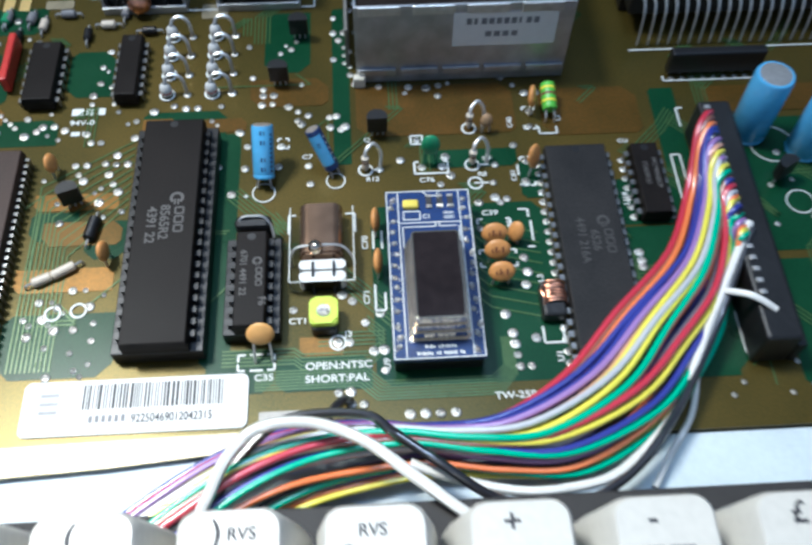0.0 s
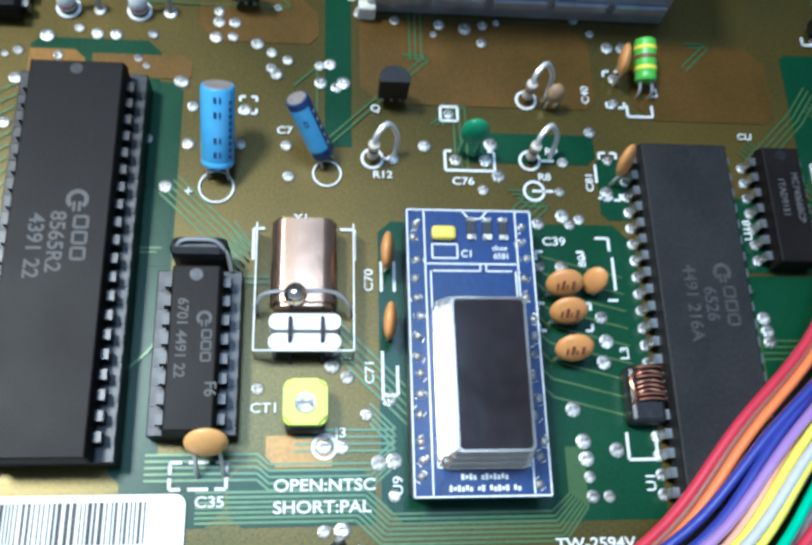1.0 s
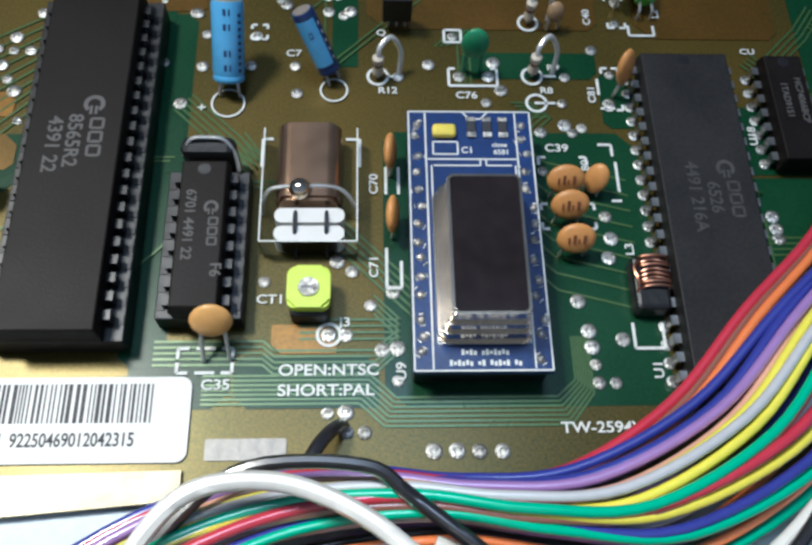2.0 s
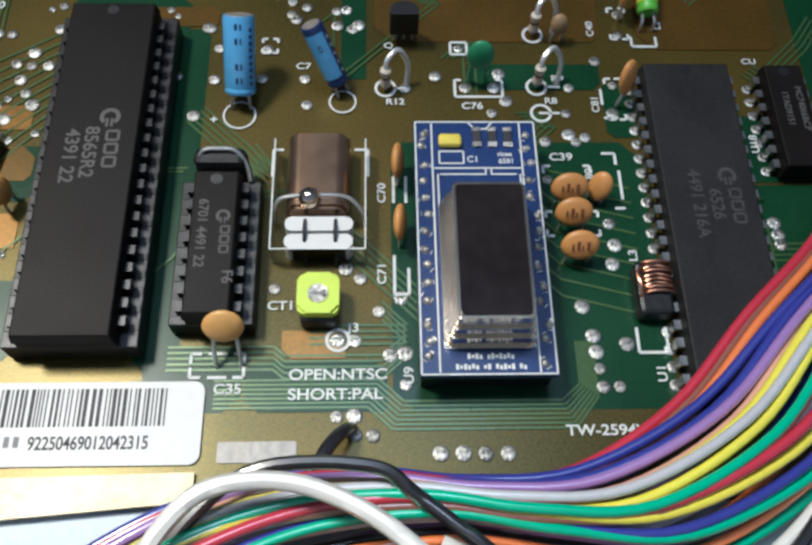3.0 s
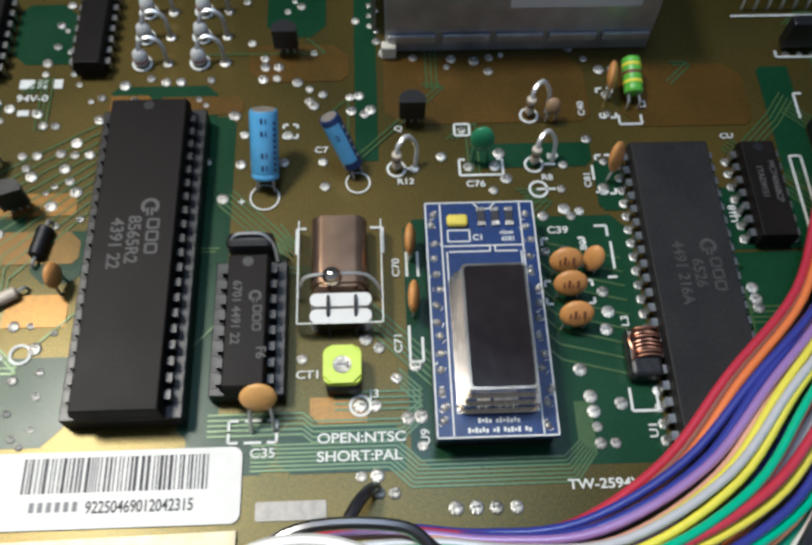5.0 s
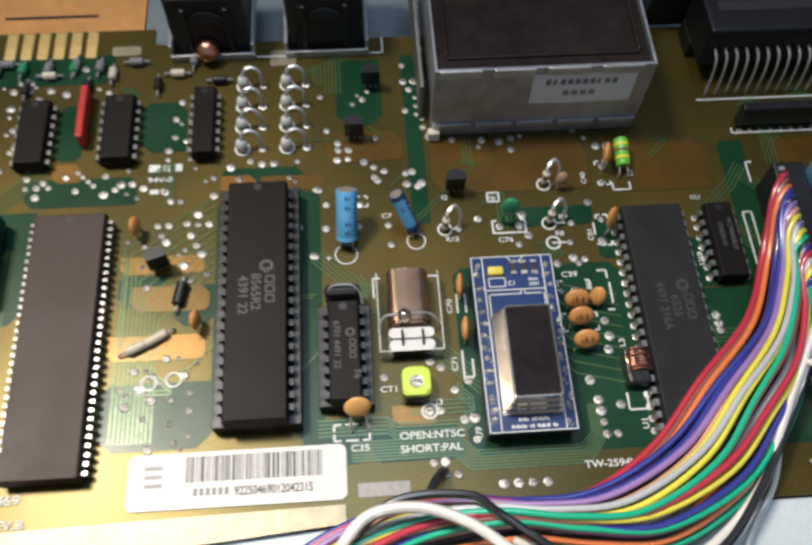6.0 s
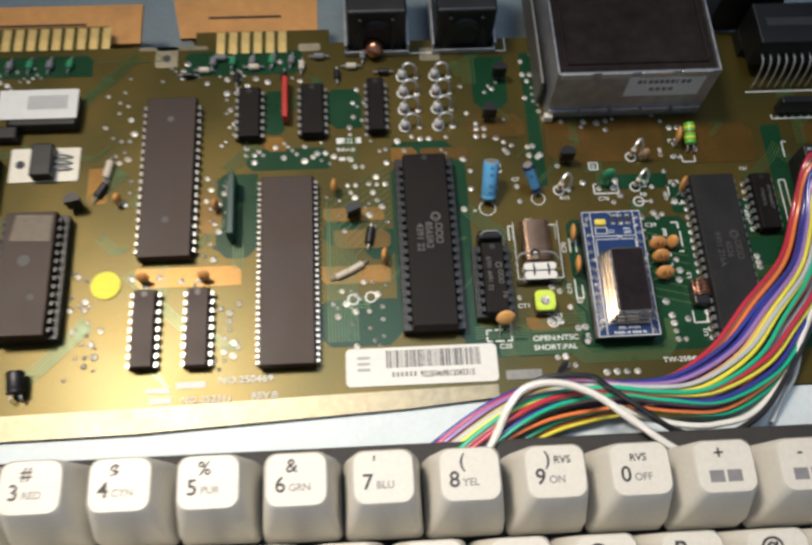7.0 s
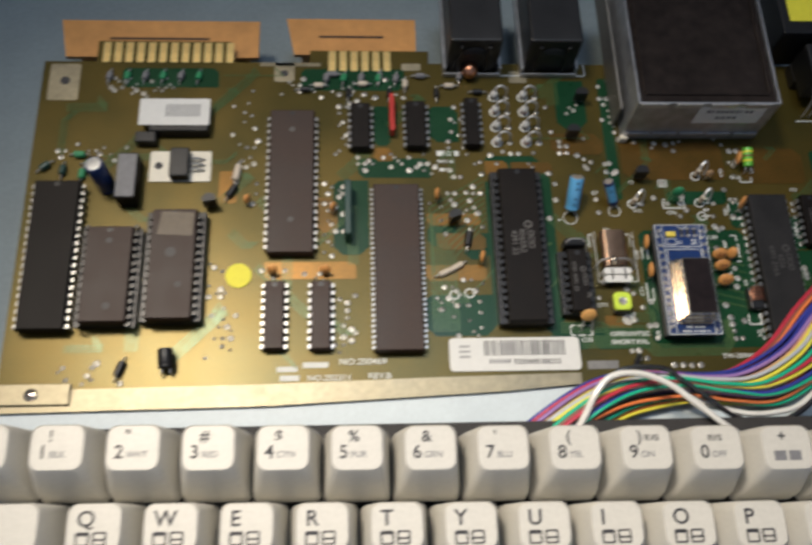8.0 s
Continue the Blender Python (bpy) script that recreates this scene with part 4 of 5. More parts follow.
screw = part("screw", lathe(bmesh.new(), [(0.14, 0.475), (0.135, 0.495), (0.12, 0.49), (0.05, 0.488)], 20), SOLDER, trim, "silver adjusting screw", True)
part("slot", box(bmesh.new(), -0.1, 0.1, -0.018, 0.018, 0.486, 0.4965), GREYINK, screw)
# crystal in its clear sleeve
xtal = thing("crystal", -0.03, -2.75, 0, "brown metal crystal can under a clear sleeve with white pads", "crystal")
bm = slab(bmesh.new(), rounded(-0.46, 0.43, 0.08, 0.54, 0.2, 7), -0.9, 0.36)
bmesh.ops.transform(bm, matrix=pose(0, 0, 0, 90), verts=bm.verts)
bmesh.ops.bevel(bm, geom=[e for e in bm.edges if abs(e.verts[0].co.y - e.verts[1].co.y) < 0.001], offset=0.05, segments=2, affect="EDGES")
part("can", bm, CAN, xtal, "worn brown metal can", True)
for y in (-0.55, -0.82):
    bm = slab(bmesh.new(), rounded(-0.46, 0.48, y - 0.11, y + 0.11, 0.1), 0.08, 0.42)
    part("pad", bm, PAPER, xtal, "white insulating pad")
for x in (-0.18, 0.24):
    part("lead", tube(bmesh.new(), [(x, -0.4, 0.3), (x, -0.55, 0.45), (x, -0.8, 0.44), (x, -1.0, 0.02)], 0.026, 6, 5), INK, xtal, "", True)
bm = bmesh.new()
bmesh.ops.create_uvsphere(bm, u_segments=16, v_segments=10, radius=0.155)
bmesh.ops.translate(bm, vec=(-0.12, -0.22, 0.55), verts=bm.verts)
part("solder_ball", bm, MIRROR, xtal, "bright ball of solder", True)
part("strap", tube(bmesh.new(), [(-0.64, -0.32, 0.02), (-0.62, -0.3, 0.35), (-0.5, -0.2, 0.52), (-0.1, -0.18, 0.56), (0.4, -0.18, 0.5), (0.62, -0.34, 0.3), (0.64, -0.36, 0.02)], 0.028, 7, 5), TIN, xtal, "bright wire strap", True)
slv = bmesh.new()
for x0, x1, y0, y1 in ((-0.66, -0.64, -0.95, 0.85), (0.64, 0.66, -0.95, 0.85), (-0.64, 0.64, -0.95, -0.93)):
    box(slv, x0, x1, y0, y1, 0.03, 0.42)
part("clear_sleeve", slv, CLEAR, xtal, "clear plastic sleeve")
edge = tracks([[(-0.65, 0.85), (-0.65, -0.94), (0.65, -0.94), (0.65, 0.85)]], 0.02, 0.425)
part("sleeve_rim", edge, SILK, xtal, "white rim of the sleeve")
# ring inductor
coil = thing("inductor", 4.54, -4.22, 0, "black ferrite inductor wound with bare copper wire", "inductor")
part("core", box(bmesh.new(), -0.24, 0.24, -0.42, 0.36, 0.02, 0.34, 0.06), SOCKET, coil)
for k in range(8):
    y, j = -0.14 + 0.062 * k, rng.uniform(-0.025, 0.025)
    part("winding", tube(bmesh.new(), [(-0.12 + j, y - 0.02, 0.05), (-0.15, y + j, 0.35), (0.04 + j, y + 0.03, 0.40 + j), (0.24, y + j, 0.36), (0.26, y, 0.1)], 0.02, 6, 5), COPPER, coil, "", True)
part("winding", tube(bmesh.new(), [(-0.22, -0.3, 0.1), (-0.2, -0.1, 0.4), (-0.24, 0.15, 0.42), (-0.05, 0.3, 0.38), (0.2, 0.34, 0.3)], 0.02, 6, 5), COPPER, coil, "", True)
# ferrite loops before the clock chip
loop = thing("ferrite_bead", -1.40, -2.35, 0, "black ferrite block with a bright wire through it", "inductor")
part("block", box(bmesh.new(), -0.38, 0.38, -0.16, 0.14, 0.05, 0.72, 0.12), SOCKET, loop)
part("wire", tube(bmesh.new(), [(-0.34, -0.1, 0.55), (-0.22, 0.02, 0.76), (0.0, 0.04, 0.78), (0.22, 0.02, 0.76), (0.36, -0.1, 0.6), (0.4, -0.25, 0.4)], 0.03, 7, 5), TIN, loop, "", True)
# left-hand parts
sw = thing("ferrite_block", -14.75, 2.55, 0, "dark block with a white barcode sticker on top", "connector block")
part("body", box(bmesh.new(), -0.85, 1.15, -0.62, 0.5, 0.01, 0.48, 0.05), SOCKET, sw)
part("sticker", slab(bmesh.new(), rounded(-1.2, 1.18, -0.42, 0.62, 0.05), 0.482, 0.495), PAPER, sw, "white paper sticker")
for k in range(16):
    part("printed_bar", slab(bmesh.new(), [(-0.3 + 0.075 * k, -0.1), (-0.3 + 0.075 * k + 0.035, -0.1), (-0.3 + 0.075 * k + 0.035, 0.4), (-0.3 + 0.075 * k, 0.4)], 0.496, 0.499), GREYINK, sw)
reg = thing("voltage_regulator", -14.5, 0.8, 0, "black voltage regulator lying on a bare metal tab", "regulator")
part("tab", slab(bmesh.new(), rounded(-1.05, 1.0, -0.6, 0.55, 0.05), 0.01, 0.05), CREAM, reg, "pale tinned cooling tab")
part("body", box(bmesh.new(), -0.32, 0.32, -0.58, 0.5, 0.05, 0.45, 0.05), SOCKET, reg)
part("hole", lathe(bmesh.new(), [(0.14, 0.051), (0.14, 0.054)], 16), INK, reg).location = (-0.75 * U, 0, 0)
for s in (-1, 0, 1):
    part("lead", tube(bmesh.new(), [(0.3, 0.2 * s, 0.2), (0.6, 0.2 * s, 0.2), (0.8, 0.2 * s, 0.06)], 0.04, 6, 4), TIN, reg, "", True)
blk = thing("relay_block", -16.12, 0.1, 0, "grey-black rectangular component block", "component")
part("body", box(bmesh.new(), -0.32, 0.34, -0.85, 0.85, 0.01, 0.72, 0.06), ICBLACK, blk)
part("top_plate", box(bmesh.new(), -0.3, 0.3, -0.78, 0.78, 0.72, 0.735), GREYINK, blk)
single("paper_dot", lathe(bmesh.new(), [(0.42, 0.04), (0.42, 0.05)], 36, (-12.41, -3.22)), YELLOW, "round bright yellow paper sticker on the board", "sticker")
small = thing("ferrite_block", -15.7, 1.75, 0, "short black component beside the sticker block", "component")
part("body", box(bmesh.new(), -0.35, 0.35, -0.2, 0.2, 0.01, 0.4, 0.04), SOCKET, small)

# ---- barcode sticker at the front edge ----
label = thing("barcode_sticker", 0, 0, 0.026, "white rounded paper sticker with a black barcode", "sticker")
part("paper", slab(bmesh.new(), rounded(-5.67, -1.46, -6.52, -5.43, 0.14), 0.0, 0.014), PAPER, label)
x = -4.55
while x < -1.95:
    w = rng.choice((0.02, 0.02, 0.035, 0.05))
    part("barcode_bar", slab(bmesh.new(), [(x, -6.02), (x + w, -6.02), (x + w, -5.52), (x, -5.52)], 0.0142, 0.016), INK, label)
    x += w + rng.choice((0.02, 0.03, 0.045))
writing("92250469012042315", 0.24, -3.62, -6.31, 0.0165, label, INK, 0, "LEFT", 0.74)
for k in range(6):
    part("printed_bar", slab(bmesh.new(), [(-4.4 + 0.12 * k, -6.28), (-4.33 + 0.12 * k, -6.28), (-4.33 + 0.12 * k, -6.14), (-4.4 + 0.12 * k, -6.14)], 0.0142, 0.016), GREYINK, label)
PALEINK = mat("faded_ink", (0.42, 0.42, 0.42), 0.6)
for k in range(3):
    part("printed_bar", slab(bmesh.new(), [(-5.35, -5.75 - 0.17 * k), (-5.0, -5.75 - 0.17 * k), (-5.0, -5.67 - 0.17 * k), (-5.35, -5.67 - 0.17 * k)], 0.0142, 0.016), PALEINK, label)

# ---- front bracket ----
br = thing("front_bracket", 0, 0, 0.03, "long yellowed tin foil strip along the board's front edge", "bracket")
part("strip", slab(bmesh.new(), [(-19.9, -7.62), (-11.3, -7.52), (-4.0, -7.18), (-1.5, -6.98), (-1.5, -6.62), (-6.0, -6.7), (-12.0, -6.85), (-16.8, -6.9), (-19.9, -6.9)], 0.0, 0.035), FOIL, br)
part("end_plate", box(bmesh.new(), -19.9, -17.3, -7.4, -6.75, 0.036, 0.16, 0.02), FOIL, br)
s = part("screw", lathe(bmesh.new(), [(0.2, 0.16), (0.2, 0.2), (0.12, 0.24)], 20), MIRROR, br, "dark metal screw", True)
s.location = (-18.43 * U, -7.1 * U, 0)
part("slot", box(bmesh.new(), -0.15, 0.15, -0.02, 0.02, 0.236, 0.243), INK, s)

# ---- rear connectors ----
for n, (x0, x1) in enumerate(((-5.3, -3.45), (-2.5, -0.65))):
    root = thing("round_socket", (x0 + x1) / 2, 6.6, 0, "black plastic round plug socket at the rear edge", "socket", "rear plug sockets")
    w = (x1 - x0) / 2
    part("housing", box(bmesh.new(), -w, w, -1.95, 1.9, 0.01, 1.9, 0.08), SOCKET, root)
    for s in (-1, 1):
        part("shield_strip", box(bmesh.new(), s * (w + 0.07) - 0.04, s * (w + 0.07) + 0.04, -2.1, 1.9, 0.01, 0.5, 0.01), TINBOX, root, "thin grey metal shield strip")
    part("shield_strip", box(bmesh.new(), -w - 0.1, w + 0.1, -2.16, -2.101, 0.01, 0.22, 0.01), TINBOX, root)
    for k in range(3):
        bm = tube(bmesh.new(), [(0.75 * w * math.cos(radians(a)), -1.96, 0.35 + 1.1 * math.sin(radians(a))) for a in range(0, 181, 20)], 0.05 + 0.02 * k, 6, 2)
        ob = part("rib", bm, SOCKET, root, "", True)
        ob.location = (0, 0.02 * k * U, -0.12 * k * U)
    for s in (-1, 1):
        part("rib", box(bmesh.new(), s * 0.5 - 0.06, s * 0.5 + 0.06, -2.05, -1.9, 0.1, 1.6, 0.02), SOCKET, root)
    if n == 0:
        bm = bmesh.new()
        bmesh.ops.create_uvsphere(bm, u_segments=14, v_segments=10, radius=0.3)
        bmesh.ops.translate(bm, vec=(-0.1, -2.1, 0.35), verts=bm.verts)
        part("contact", bm, COPPER, root, "brownish metal contact", True)
rf = thing("radio_modulator", 3.225, 5.02, 0, "tin-plated radio modulator box with a dark brown lid", "modulator box")
rf.scale = (0.97, 1.0, 1.07)
part("front_wall", box(bmesh.new(), -2.5, 2.5, -3.12, -3.06, 0.02, 2.15, 0.01), TINBOX, rf)
part("side_wall", box(bmesh.new(), -2.5, -2.44, -3.05, 3.2, 0.02, 2.15, 0.01), TINBOX, rf)
part("side_wall", box(bmesh.new(), 2.44, 2.5, -3.05, 3.2, 0.02, 2.15, 0.01), TINBOX, rf)
part("back_wall", box(bmesh.new(), -2.5, 2.5, 3.21, 3.27, 0.02, 2.15, 0.01), TINBOX, rf)
part("lid", box(bmesh.new(), -2.42, 2.42, -3.04, 3.18, 1.98, 2.06, 0.02), TINDARK, rf, "dark brown metal lid")
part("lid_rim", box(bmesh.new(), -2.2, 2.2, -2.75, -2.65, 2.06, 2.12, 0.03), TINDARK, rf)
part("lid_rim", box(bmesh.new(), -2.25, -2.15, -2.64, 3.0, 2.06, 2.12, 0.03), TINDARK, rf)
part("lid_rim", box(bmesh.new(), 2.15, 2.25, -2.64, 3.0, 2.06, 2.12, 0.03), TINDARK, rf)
for k in range(4):
    x0 = -2.4 + 1.22 * k
    part("spring_tab", box(bmesh.new(), x0, x0 + 0.95, -3.18, -3.12, 1.94, 2.18, 0.03), TIN, rf, "bright bent spring tab")
for k in range(5):
    x0 = -2.45 + 1.0 * k
    part("crimp", box(bmesh.new(), x0, x0 + 0.9, -3.2, -3.121, 0.28, 0.46, 0.03), TINBOX, rf)
part("foot", box(bmesh.new(), -2.58, -2.3, -3.3, -3.121, 0.02, 0.3, 0.03), CREAM, rf)
st = part("sticker", box(bmesh.new(), -0.25, 2.13, -3.135, -3.122, 1.03, 1.93), PAPER, rf, "white part-number sticker")
for k, w in enumerate((0.12, 0.08, 0.12, 0.12, 0.12, 0.12, 0.12, 0.06, 0.12, 0.12)):
    part("printed_bar", box(bmesh.new(), 0.05 + 0.17 * k, 0.05 + 0.17 * k + w, -3.14, -3.1355, 1.62, 1.78), GREYINK, st)
for k in range(4):
    part("printed_bar", box(bmesh.new(), 0.5 + 0.2 * k, 0.64 + 0.2 * k, -3.14, -3.1355, 1.28, 1.42), GREYINK, st)
for x, y in ((0.75, 1.85), (1.3, 1.75), (2.0, 1.7), (2.7, 1.72)):
    joint(x, y)
rail = thing("shield_rail", 0.60, 5.0, 0, "thin upright strip of dull tarnished tin", "shield strip")
part("strip", box(bmesh.new(), -0.04, 0.04, -2.6, 3.0, 0.02, 1.2, 0.01), DULLTIN, rail)

cart = thing("cartridge_slot", 10.6, 3.6, 0, "long black cartridge slot with bent metal pins", "connector")
part("body", box(bmesh.new(), -3.2, 2.9, -0.3, 1.2, 0.5, 1.7, 0.06), SOCKET, cart)
part("slot", box(bmesh.new(), -2.9, 2.6, 0.3, 0.6, 1.7, 1.71), INK, cart)
part("foot", box(bmesh.new(), -3.2, 2.9, 0.4, 1.2, 0.02, 0.5, 0.02), SOCKET, cart)
bent = as_mesh("pin", tube(bmesh.new(), [(0, -0.31, 1.1), (0, -0.55, 1.05), (0, -0.72, 0.7), (0, -0.8, 0.02)], 0.032, 6, 4), TIN, True)
for k in range(22):
    part("pin", bent, None, cart).location = ((-2.95 + 0.254 * k) * U, 0, 0)
plate = thing("yellow_sticker", 7.45, 6.25, 0, "yellow warning sticker on a dark block at the rear", "sticker")
part("block", box(bmesh.new(), -0.9, 1.2, -1.2, 1.2, 0.02, 1.95, 0.05), SOCKET, plate)
part("paper", box(bmesh.new(), -0.6, 0.8, -0.7, 0.7, 1.951, 1.962), YELLOW, plate)
for k, (x0, x1, y0, y1) in enumerate(((-19.3, -12.1, 5.5, 7.1), (-11.1, -6.3, 5.65, 7.25))):
    root = thing("port_shield", (x0 + x1) / 2, (y0 + y1) / 2, -2.14, "tan orange board behind a rear port", "board")
    w, l = (x1 - x0) / 2, (y1 - y0) / 2
    part("sheet", slab(bmesh.new(), [(-w + 0.3, -l), (w, -l), (w, l), (-w, l)], 1.6, 1.75), SHIELD, root)
    part("support", box(bmesh.new(), -w + 0.5, w - 0.5, -0.2, 0.2, 0, 1.59), SHIELD, root)
    part("slot", box(bmesh.new(), -w * 0.5, w * 0.5, -0.05, 0.05, 1.751, 1.756), ICBROWN, root)

# ---- keyboard cable: black header and a bundle of coloured wires ----
hd = thing("keyboard_header", 8.47, -2.2, 0, "long black cable plug on the board's pin header", "connector")
part("shell", box(bmesh.new(), -0.28, 0.42, -3.5, 2.25, 0.01, 1.05, 0.06), SOCKET, hd)
part("wall", box(bmesh.new(), 0.43, 0.62, -3.5, 2.25, 0.01, 0.7, 0.03), SOCKET, hd)
crimp = as_mesh("contact", box(bmesh.new(), -0.06, 0.06, -0.05, 0.05, -0.03, 0.03, 0.01), TIN)
for k in range(20):
    part("contact", crimp, None, hd).location = (-0.12 * U, (2.05 - 0.254 * k) * U, 1.07 * U)

TOP_EDGE = [(7.98, -0.85), (7.72, -1.85), (6.98, -3.39), (5.65, -4.72), (4.48, -5.94), (3.08, -6.72), (1.79, -6.84), (0.71, -6.74), (-0.56, -6.78), (-1.96, -7.26), (-3.46, -8.23), (-4.6, -9.2)]
LOW_EDGE = [(8.15, -3.75), (8.05, -4.3), (7.7, -5.1), (7.1, -5.95), (6.2, -6.95), (4.64, -7.78), (3.31, -7.8), (2.0, -7.66), (0.6, -7.85), (-0.4, -8.15), (-1.3, -8.6), (-2.3, -9.4)]
# colour, share across the bundle at the plug, share where it lies by the keys, height in the bundle (0 to 1)
STRANDS = [("red", 0.0, 0.09, 0.85), ("brown", 0.05, 0.15, 0.60), ("orange", 0.10, 0.22, 0.62), ("blue", 0.14, 0.0, 0.98), ("blue", 0.18, 0.05, 0.85), ("purple", 0.235, 0.13, 0.90),
           ("pink", 0.29, 0.22, 0.80), ("yellow", 0.34, 0.28, 0.86), ("grey", 0.40, 0.27, 0.92), ("yellow", 0.46, 0.36, 0.80), ("green", 0.51, 0.42, 0.90), ("brown", 0.57, 0.50, 0.84),
           ("red", 0.63, 0.46, 0.88), ("grey", 0.68, 0.56, 0.60), ("yellow", 0.73, 0.38, 0.84), ("blue", 0.79, 0.62, 0.82), ("green", 0.85, 0.66, 0.88), ("purple", 0.90, 0.55, 0.46),
           ("orange", 0.95, 0.80, 0.70), ("green", 1.0, 0.90, 0.52), ("black", 0.2, 0.3, 0.0), ("purple", 0.4, 0.66, 0.04), ("blue", 0.58, 0.85, 0.10), ("orange", 0.72, 0.95, 0.16),
           ("black", 0.84, 0.75, 0.20), ("yellow", 0.97, 1.0, 0.24)]
wrng = random.Random(11)
for k, (colour, f, left, layer) in enumerate(STRANDS):
    drift, phase = wrng.uniform(0.02, 0.06), wrng.uniform(0, 6.28)
    drift = drift if k > 2 else 0.008
    pts = [(8.40, -0.30 - 3.1 * f, 1.06), (8.22, -0.45 - 3.1 * f, 1.16)]
    for s, (a, b) in enumerate(zip(TOP_EDGE, LOW_EDGE)):
        mix = min(1, max(0, (s - 3.5) / 4.5))
        f2 = f + (left - f) * mix * mix * (3 - 2 * mix)
        g = min(1, max(0, f2 + drift * math.sin(phase + 0.8 * s)))
        z = 0.16 + (0.35 + 0.65 * math.sin(math.pi * min(1, max(0, g)))) * (1.05 * layer) + 0.03 * math.sin(phase * 2 + 0.9 * s)
        z = z + 0.12 if s > 8 else (z if s else 0.75 + 0.35 * layer)
        pts.append((a[0] + (b[0] - a[0]) * g, a[1] + (b[1] - a[1]) * g, z))
    r = wrng.uniform(0.060, 0.068) + (0.004 if colour in ("red", "blue", "grey") else 0.0)
    single("cable_wire", tube(bmesh.new(), pts, r, 10, 6), WIRES[colour], f"{colour} insulated wire in the keyboard cable bundle", "wire", "keyboard cable wires", smooth=True)
EXTRA = [("white", 0.105, [(-2.6, -9.4, 0.9), (-1.9, -8.3, 1.3), (-1.52, -7.6, 1.55), (-1.0, -7.14, 1.62), (-0.14, -7.08, 1.6), (0.71, -7.42, 1.6), (1.52, -8.05, 1.55), (2.4, -8.7, 1.35), (3.4, -9.3, 1.2)]),
         ("black", 0.085, [(-2.5, -9.3, 0.8), (-1.85, -8.25, 1.0), (-1.3, -7.4, 1.15), (-0.53, -6.85, 1.25), (0.71, -6.84, 1.25), (1.23, -7.17, 1.2), (2.07, -7.80, 1.15), (2.9, -8.3, 0.9), (4.05, -8.5, 0.8), (5.3, -7.95, 0.7), (6.3, -6.9, 0.7), (7.2, -5.6, 0.7), (7.9, -4.4, 0.9), (8.5, -3.3, 1.06)]),
         ("white", 0.09, [(1.5, -7.6, 0.8), (2.27, -7.9, 0.75), (3.32, -8.15, 0.7), (4.21, -8.13, 0.65), (5.16, -7.87, 0.6), (6.3, -6.9, 0.6), (6.9, -5.9, 0.7), (7.7, -4.5, 0.9), (8.5, -3.15, 1.06)]),
         ("white", 0.07, [(7.7, -4.6, 0.95), (8.0, -4.8, 1.15), (8.25, -4.95, 1.15), (8.5, -5.1, 1.05)]),
         ("white", 0.06, [(7.0, -5.7, 0.5), (6.95, -6.2, 0.35), (6.75, -6.8, 0.2), (6.3, -7.4, 0.12), (5.85, -8.05, 0.1)]),
         ("black", 0.09, [(0.44, -6.08, 0.04), (0.36, -6.18, 0.3), (0.2, -6.4, 0.5), (0.0, -6.75, 0.6), (-0.3, -7.1, 0.6)])]
for colour, r, pts in EXTRA:
    single("cable_wire", tube(bmesh.new(), pts, r, 9, 6), WIRES[colour], f"loose {colour} wire lying over the cable bundle", "wire", "loose wires", smooth=True)

# ---- keyboard ----
kb = thing("keyboard", 0, 0, -2.14, "keyboard with tall cream keys on a dark frame", "keyboard")
part("plate", box(bmesh.new(), -21.5, 14.5, -17.0, -8.35, 3.0, 3.3, 0.05), DARK, kb)
for px in (-20, -8, 3, 13):
    part("bracket", box(bmesh.new(), px - 0.5, px + 0.5, -16.5, -8.6, 0, 2.99), DARK, kb)


def key_mesh(w=1.86):
    """A tall cap: wide skirt, narrower top set back, hollowed a little and rounded."""
    bm = bmesh.new()
    rows = [(-w / 2, w / 2, -1.0, 0.86, 0.0), (-w / 2 + 0.06, w / 2 - 0.06, -0.9, 0.82, 0.7), (-w / 2 + 0.24, w / 2 - 0.22, -0.47, 0.74, 1.95), (-w / 2 + 0.29, w / 2 - 0.27, -0.42, 0.70, 2.03)]
    loops = []
    for x0, x1, y0, y1, z in rows:
        loops.append([bm.verts.new((x, y, z)) for x, y in rounded(x0, x1, y0, y1, 0.16 if z < 1 else 0.26, 4)])
    for a, b in zip(loops, loops[1:]):
        for k in range(len(a)):
            j = (k + 1) % len(a)
            bm.faces.new((a[k], a[j], b[j], b[k]))
    bm.faces.new(loops[-1])
    bm.faces.new(loops[0][::-1])
    return as_mesh("cap", bm, KEYTOP, True)


CAP = key_mesh()


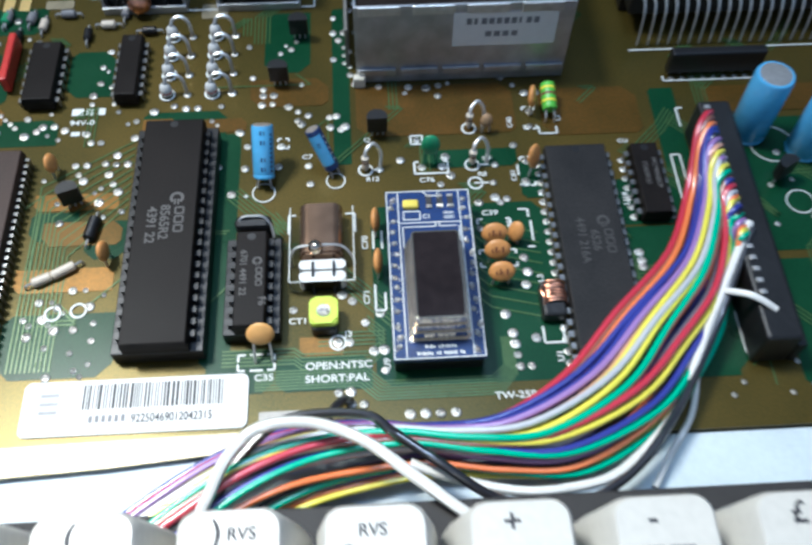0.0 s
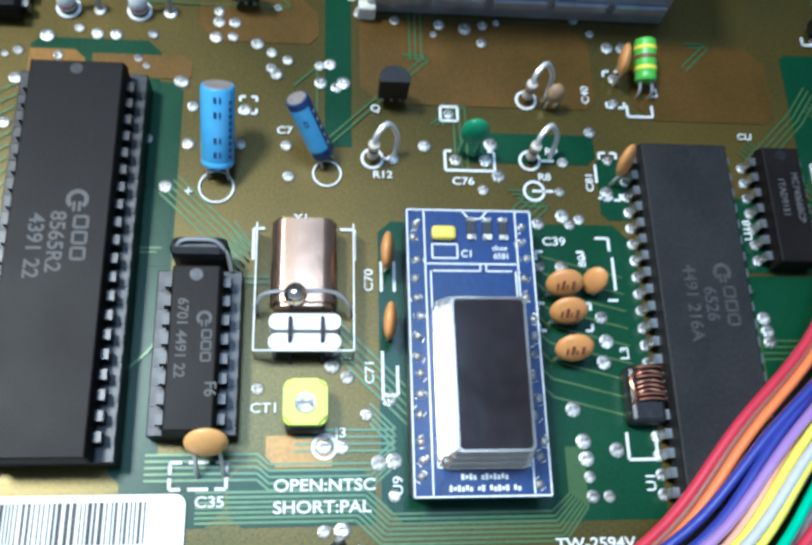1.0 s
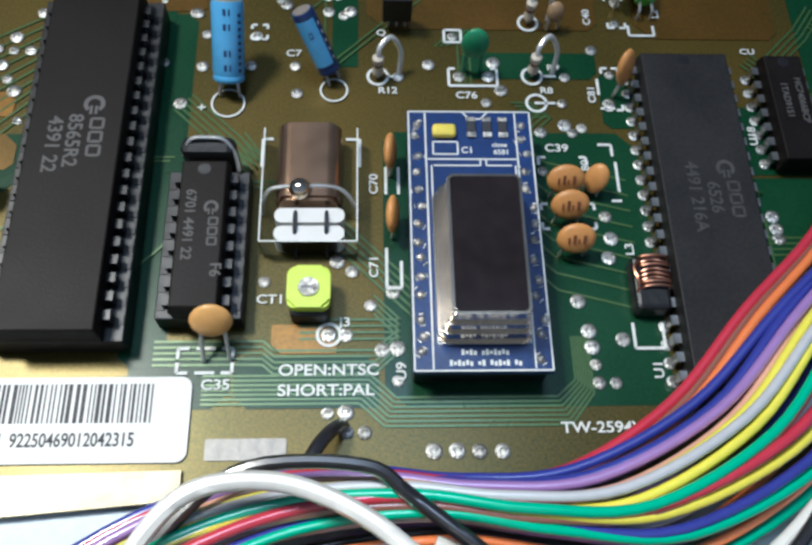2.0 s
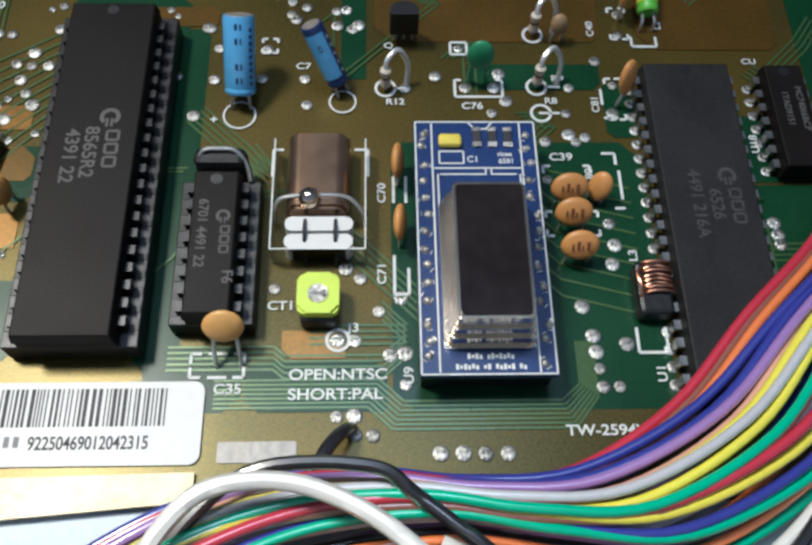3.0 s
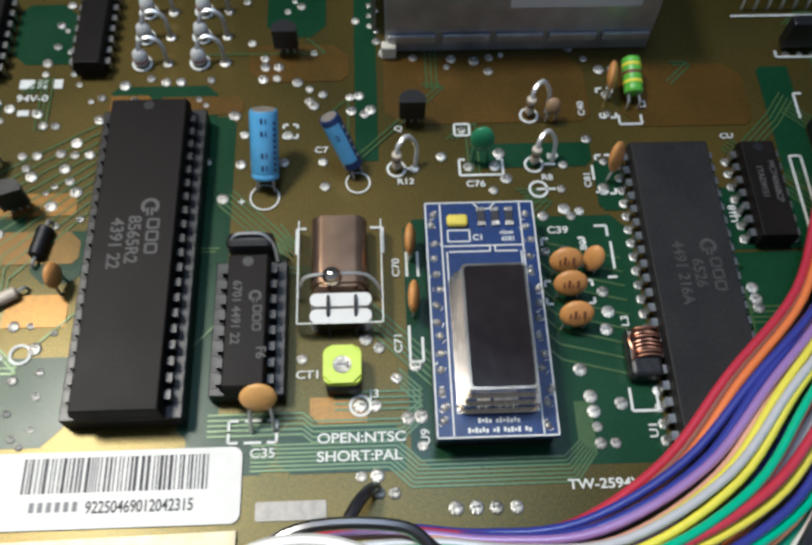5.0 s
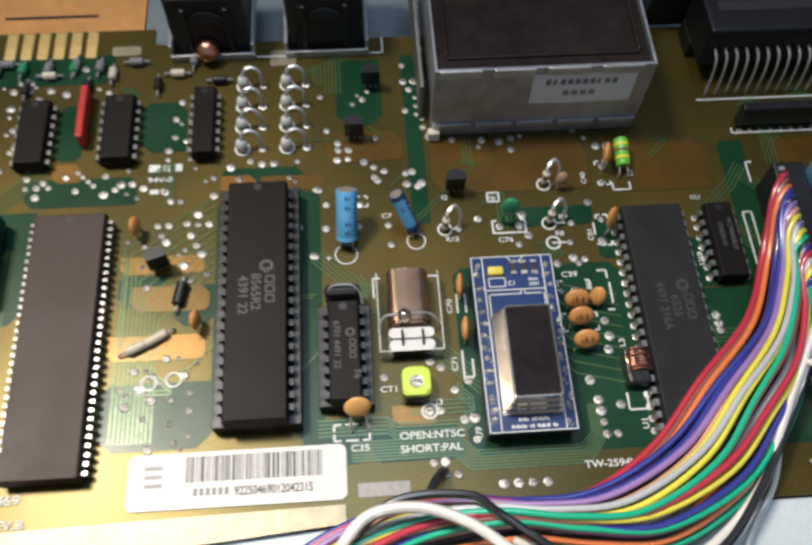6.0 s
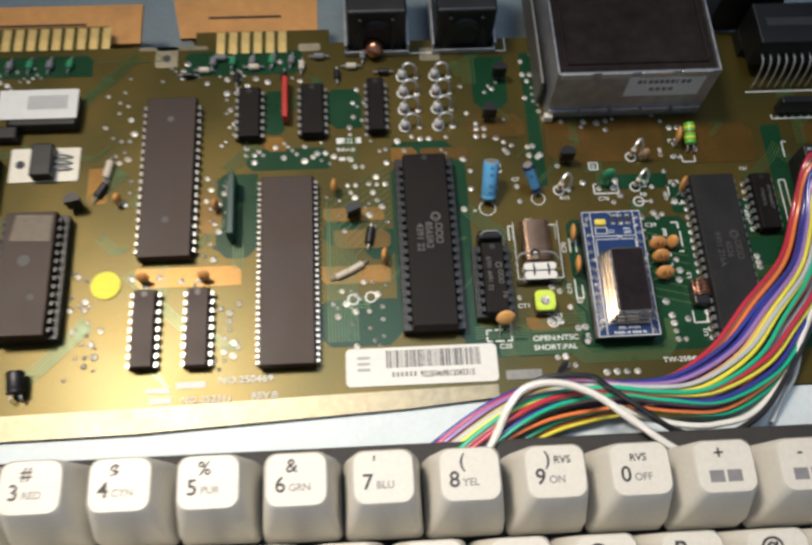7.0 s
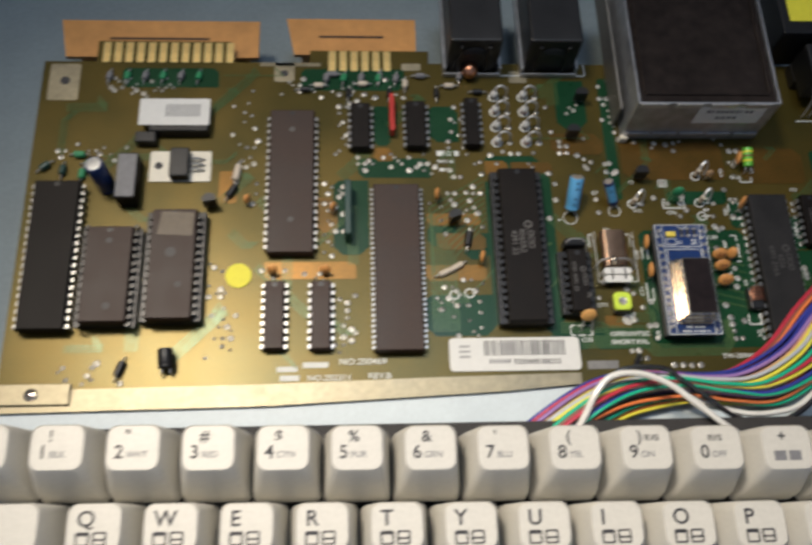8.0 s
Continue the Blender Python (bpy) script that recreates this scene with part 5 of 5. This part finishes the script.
def key(x, upper, lower, word, row):
    """Keys of one board, whose rows run a little aslant to the circuit board."""
    y = (-9.50 if row == 1 else -11.42) - 0.02 * (x + 15)
    cap = part("key", CAP, None, kb)
    cap.location = (x * U, y * U, (1.78 if row == 1 else 1.4) * U + 2.14 * U)
    h = 2.034
    if row == 1:
        if upper.endswith("RVS"):
            writing("RVS", 0.23, -0.02 if upper[0] == ")" else -0.22, 0.32, h, cap, INK, name="printed_word")
            upper = upper[:-3].strip()
        if upper:
            writing(upper, 0.42, -0.22, 0.3, h, cap, INK, name="printed_sign")
        if lower:
            writing(lower, 0.48, -0.46, -0.12, h, cap, INK, name="printed_sign")
        if word:
            writing(word, 0.23, -0.16, -0.11, h, cap, GREYINK, name="printed_word")
        if upper in ("+", "-"):
            for s in (0, 1):
                part("printed_sign", box(bmesh.new(), -0.38 + 0.4 * s, -0.05 + 0.4 * s, -0.2, 0.06, h - 0.002, h + 0.003), GREYINK, cap)
    elif lower:
        writing(lower, 0.55, -0.42, 0.16, h, cap, INK, name="printed_sign")
        for s in (0, 1):
            for path in ([(-0.4 + 0.42 * s, -0.3), (-0.1 + 0.42 * s, -0.3), (-0.1 + 0.42 * s, 0.0), (-0.4 + 0.42 * s, 0.0), (-0.4 + 0.42 * s, -0.3)], [(-0.4 + 0.42 * s, -0.05 - 0.12 * s), (-0.1 + 0.42 * s, -0.05 - 0.12 * s)]):
                part("printed_sign", tracks([path], 0.05, h), INK, cap)


ROW1 = [("", "", ""), ("!", "1", "BLK"), ('"', "2", "WHT"), ("#", "3", "RED"), ("$", "4", "CYN"), ("%", "5", "PUR"), ("&", "6", "GRN"), ("'", "7", "BLU"), ("(", "8", "YEL"), (") RVS", "9", "ON"),
        ("  RVS", "0", "OFF"), ("+", "", ""), ("-", "", ""), ("\u00a3", "", ""), ("", "", ""), ("", "", "")]
for k, (u, l, w) in enumerate(ROW1):
    key(-18.16 + 1.905 * k, u, l, w, 1)
for k, l in enumerate("QWERTYUIOP@*"):
    key(-15.25 + 1.905 * k, "", l, "", 2)
key(-17.3, "", "", "", 2)
key(7.62, "", "", "", 2)
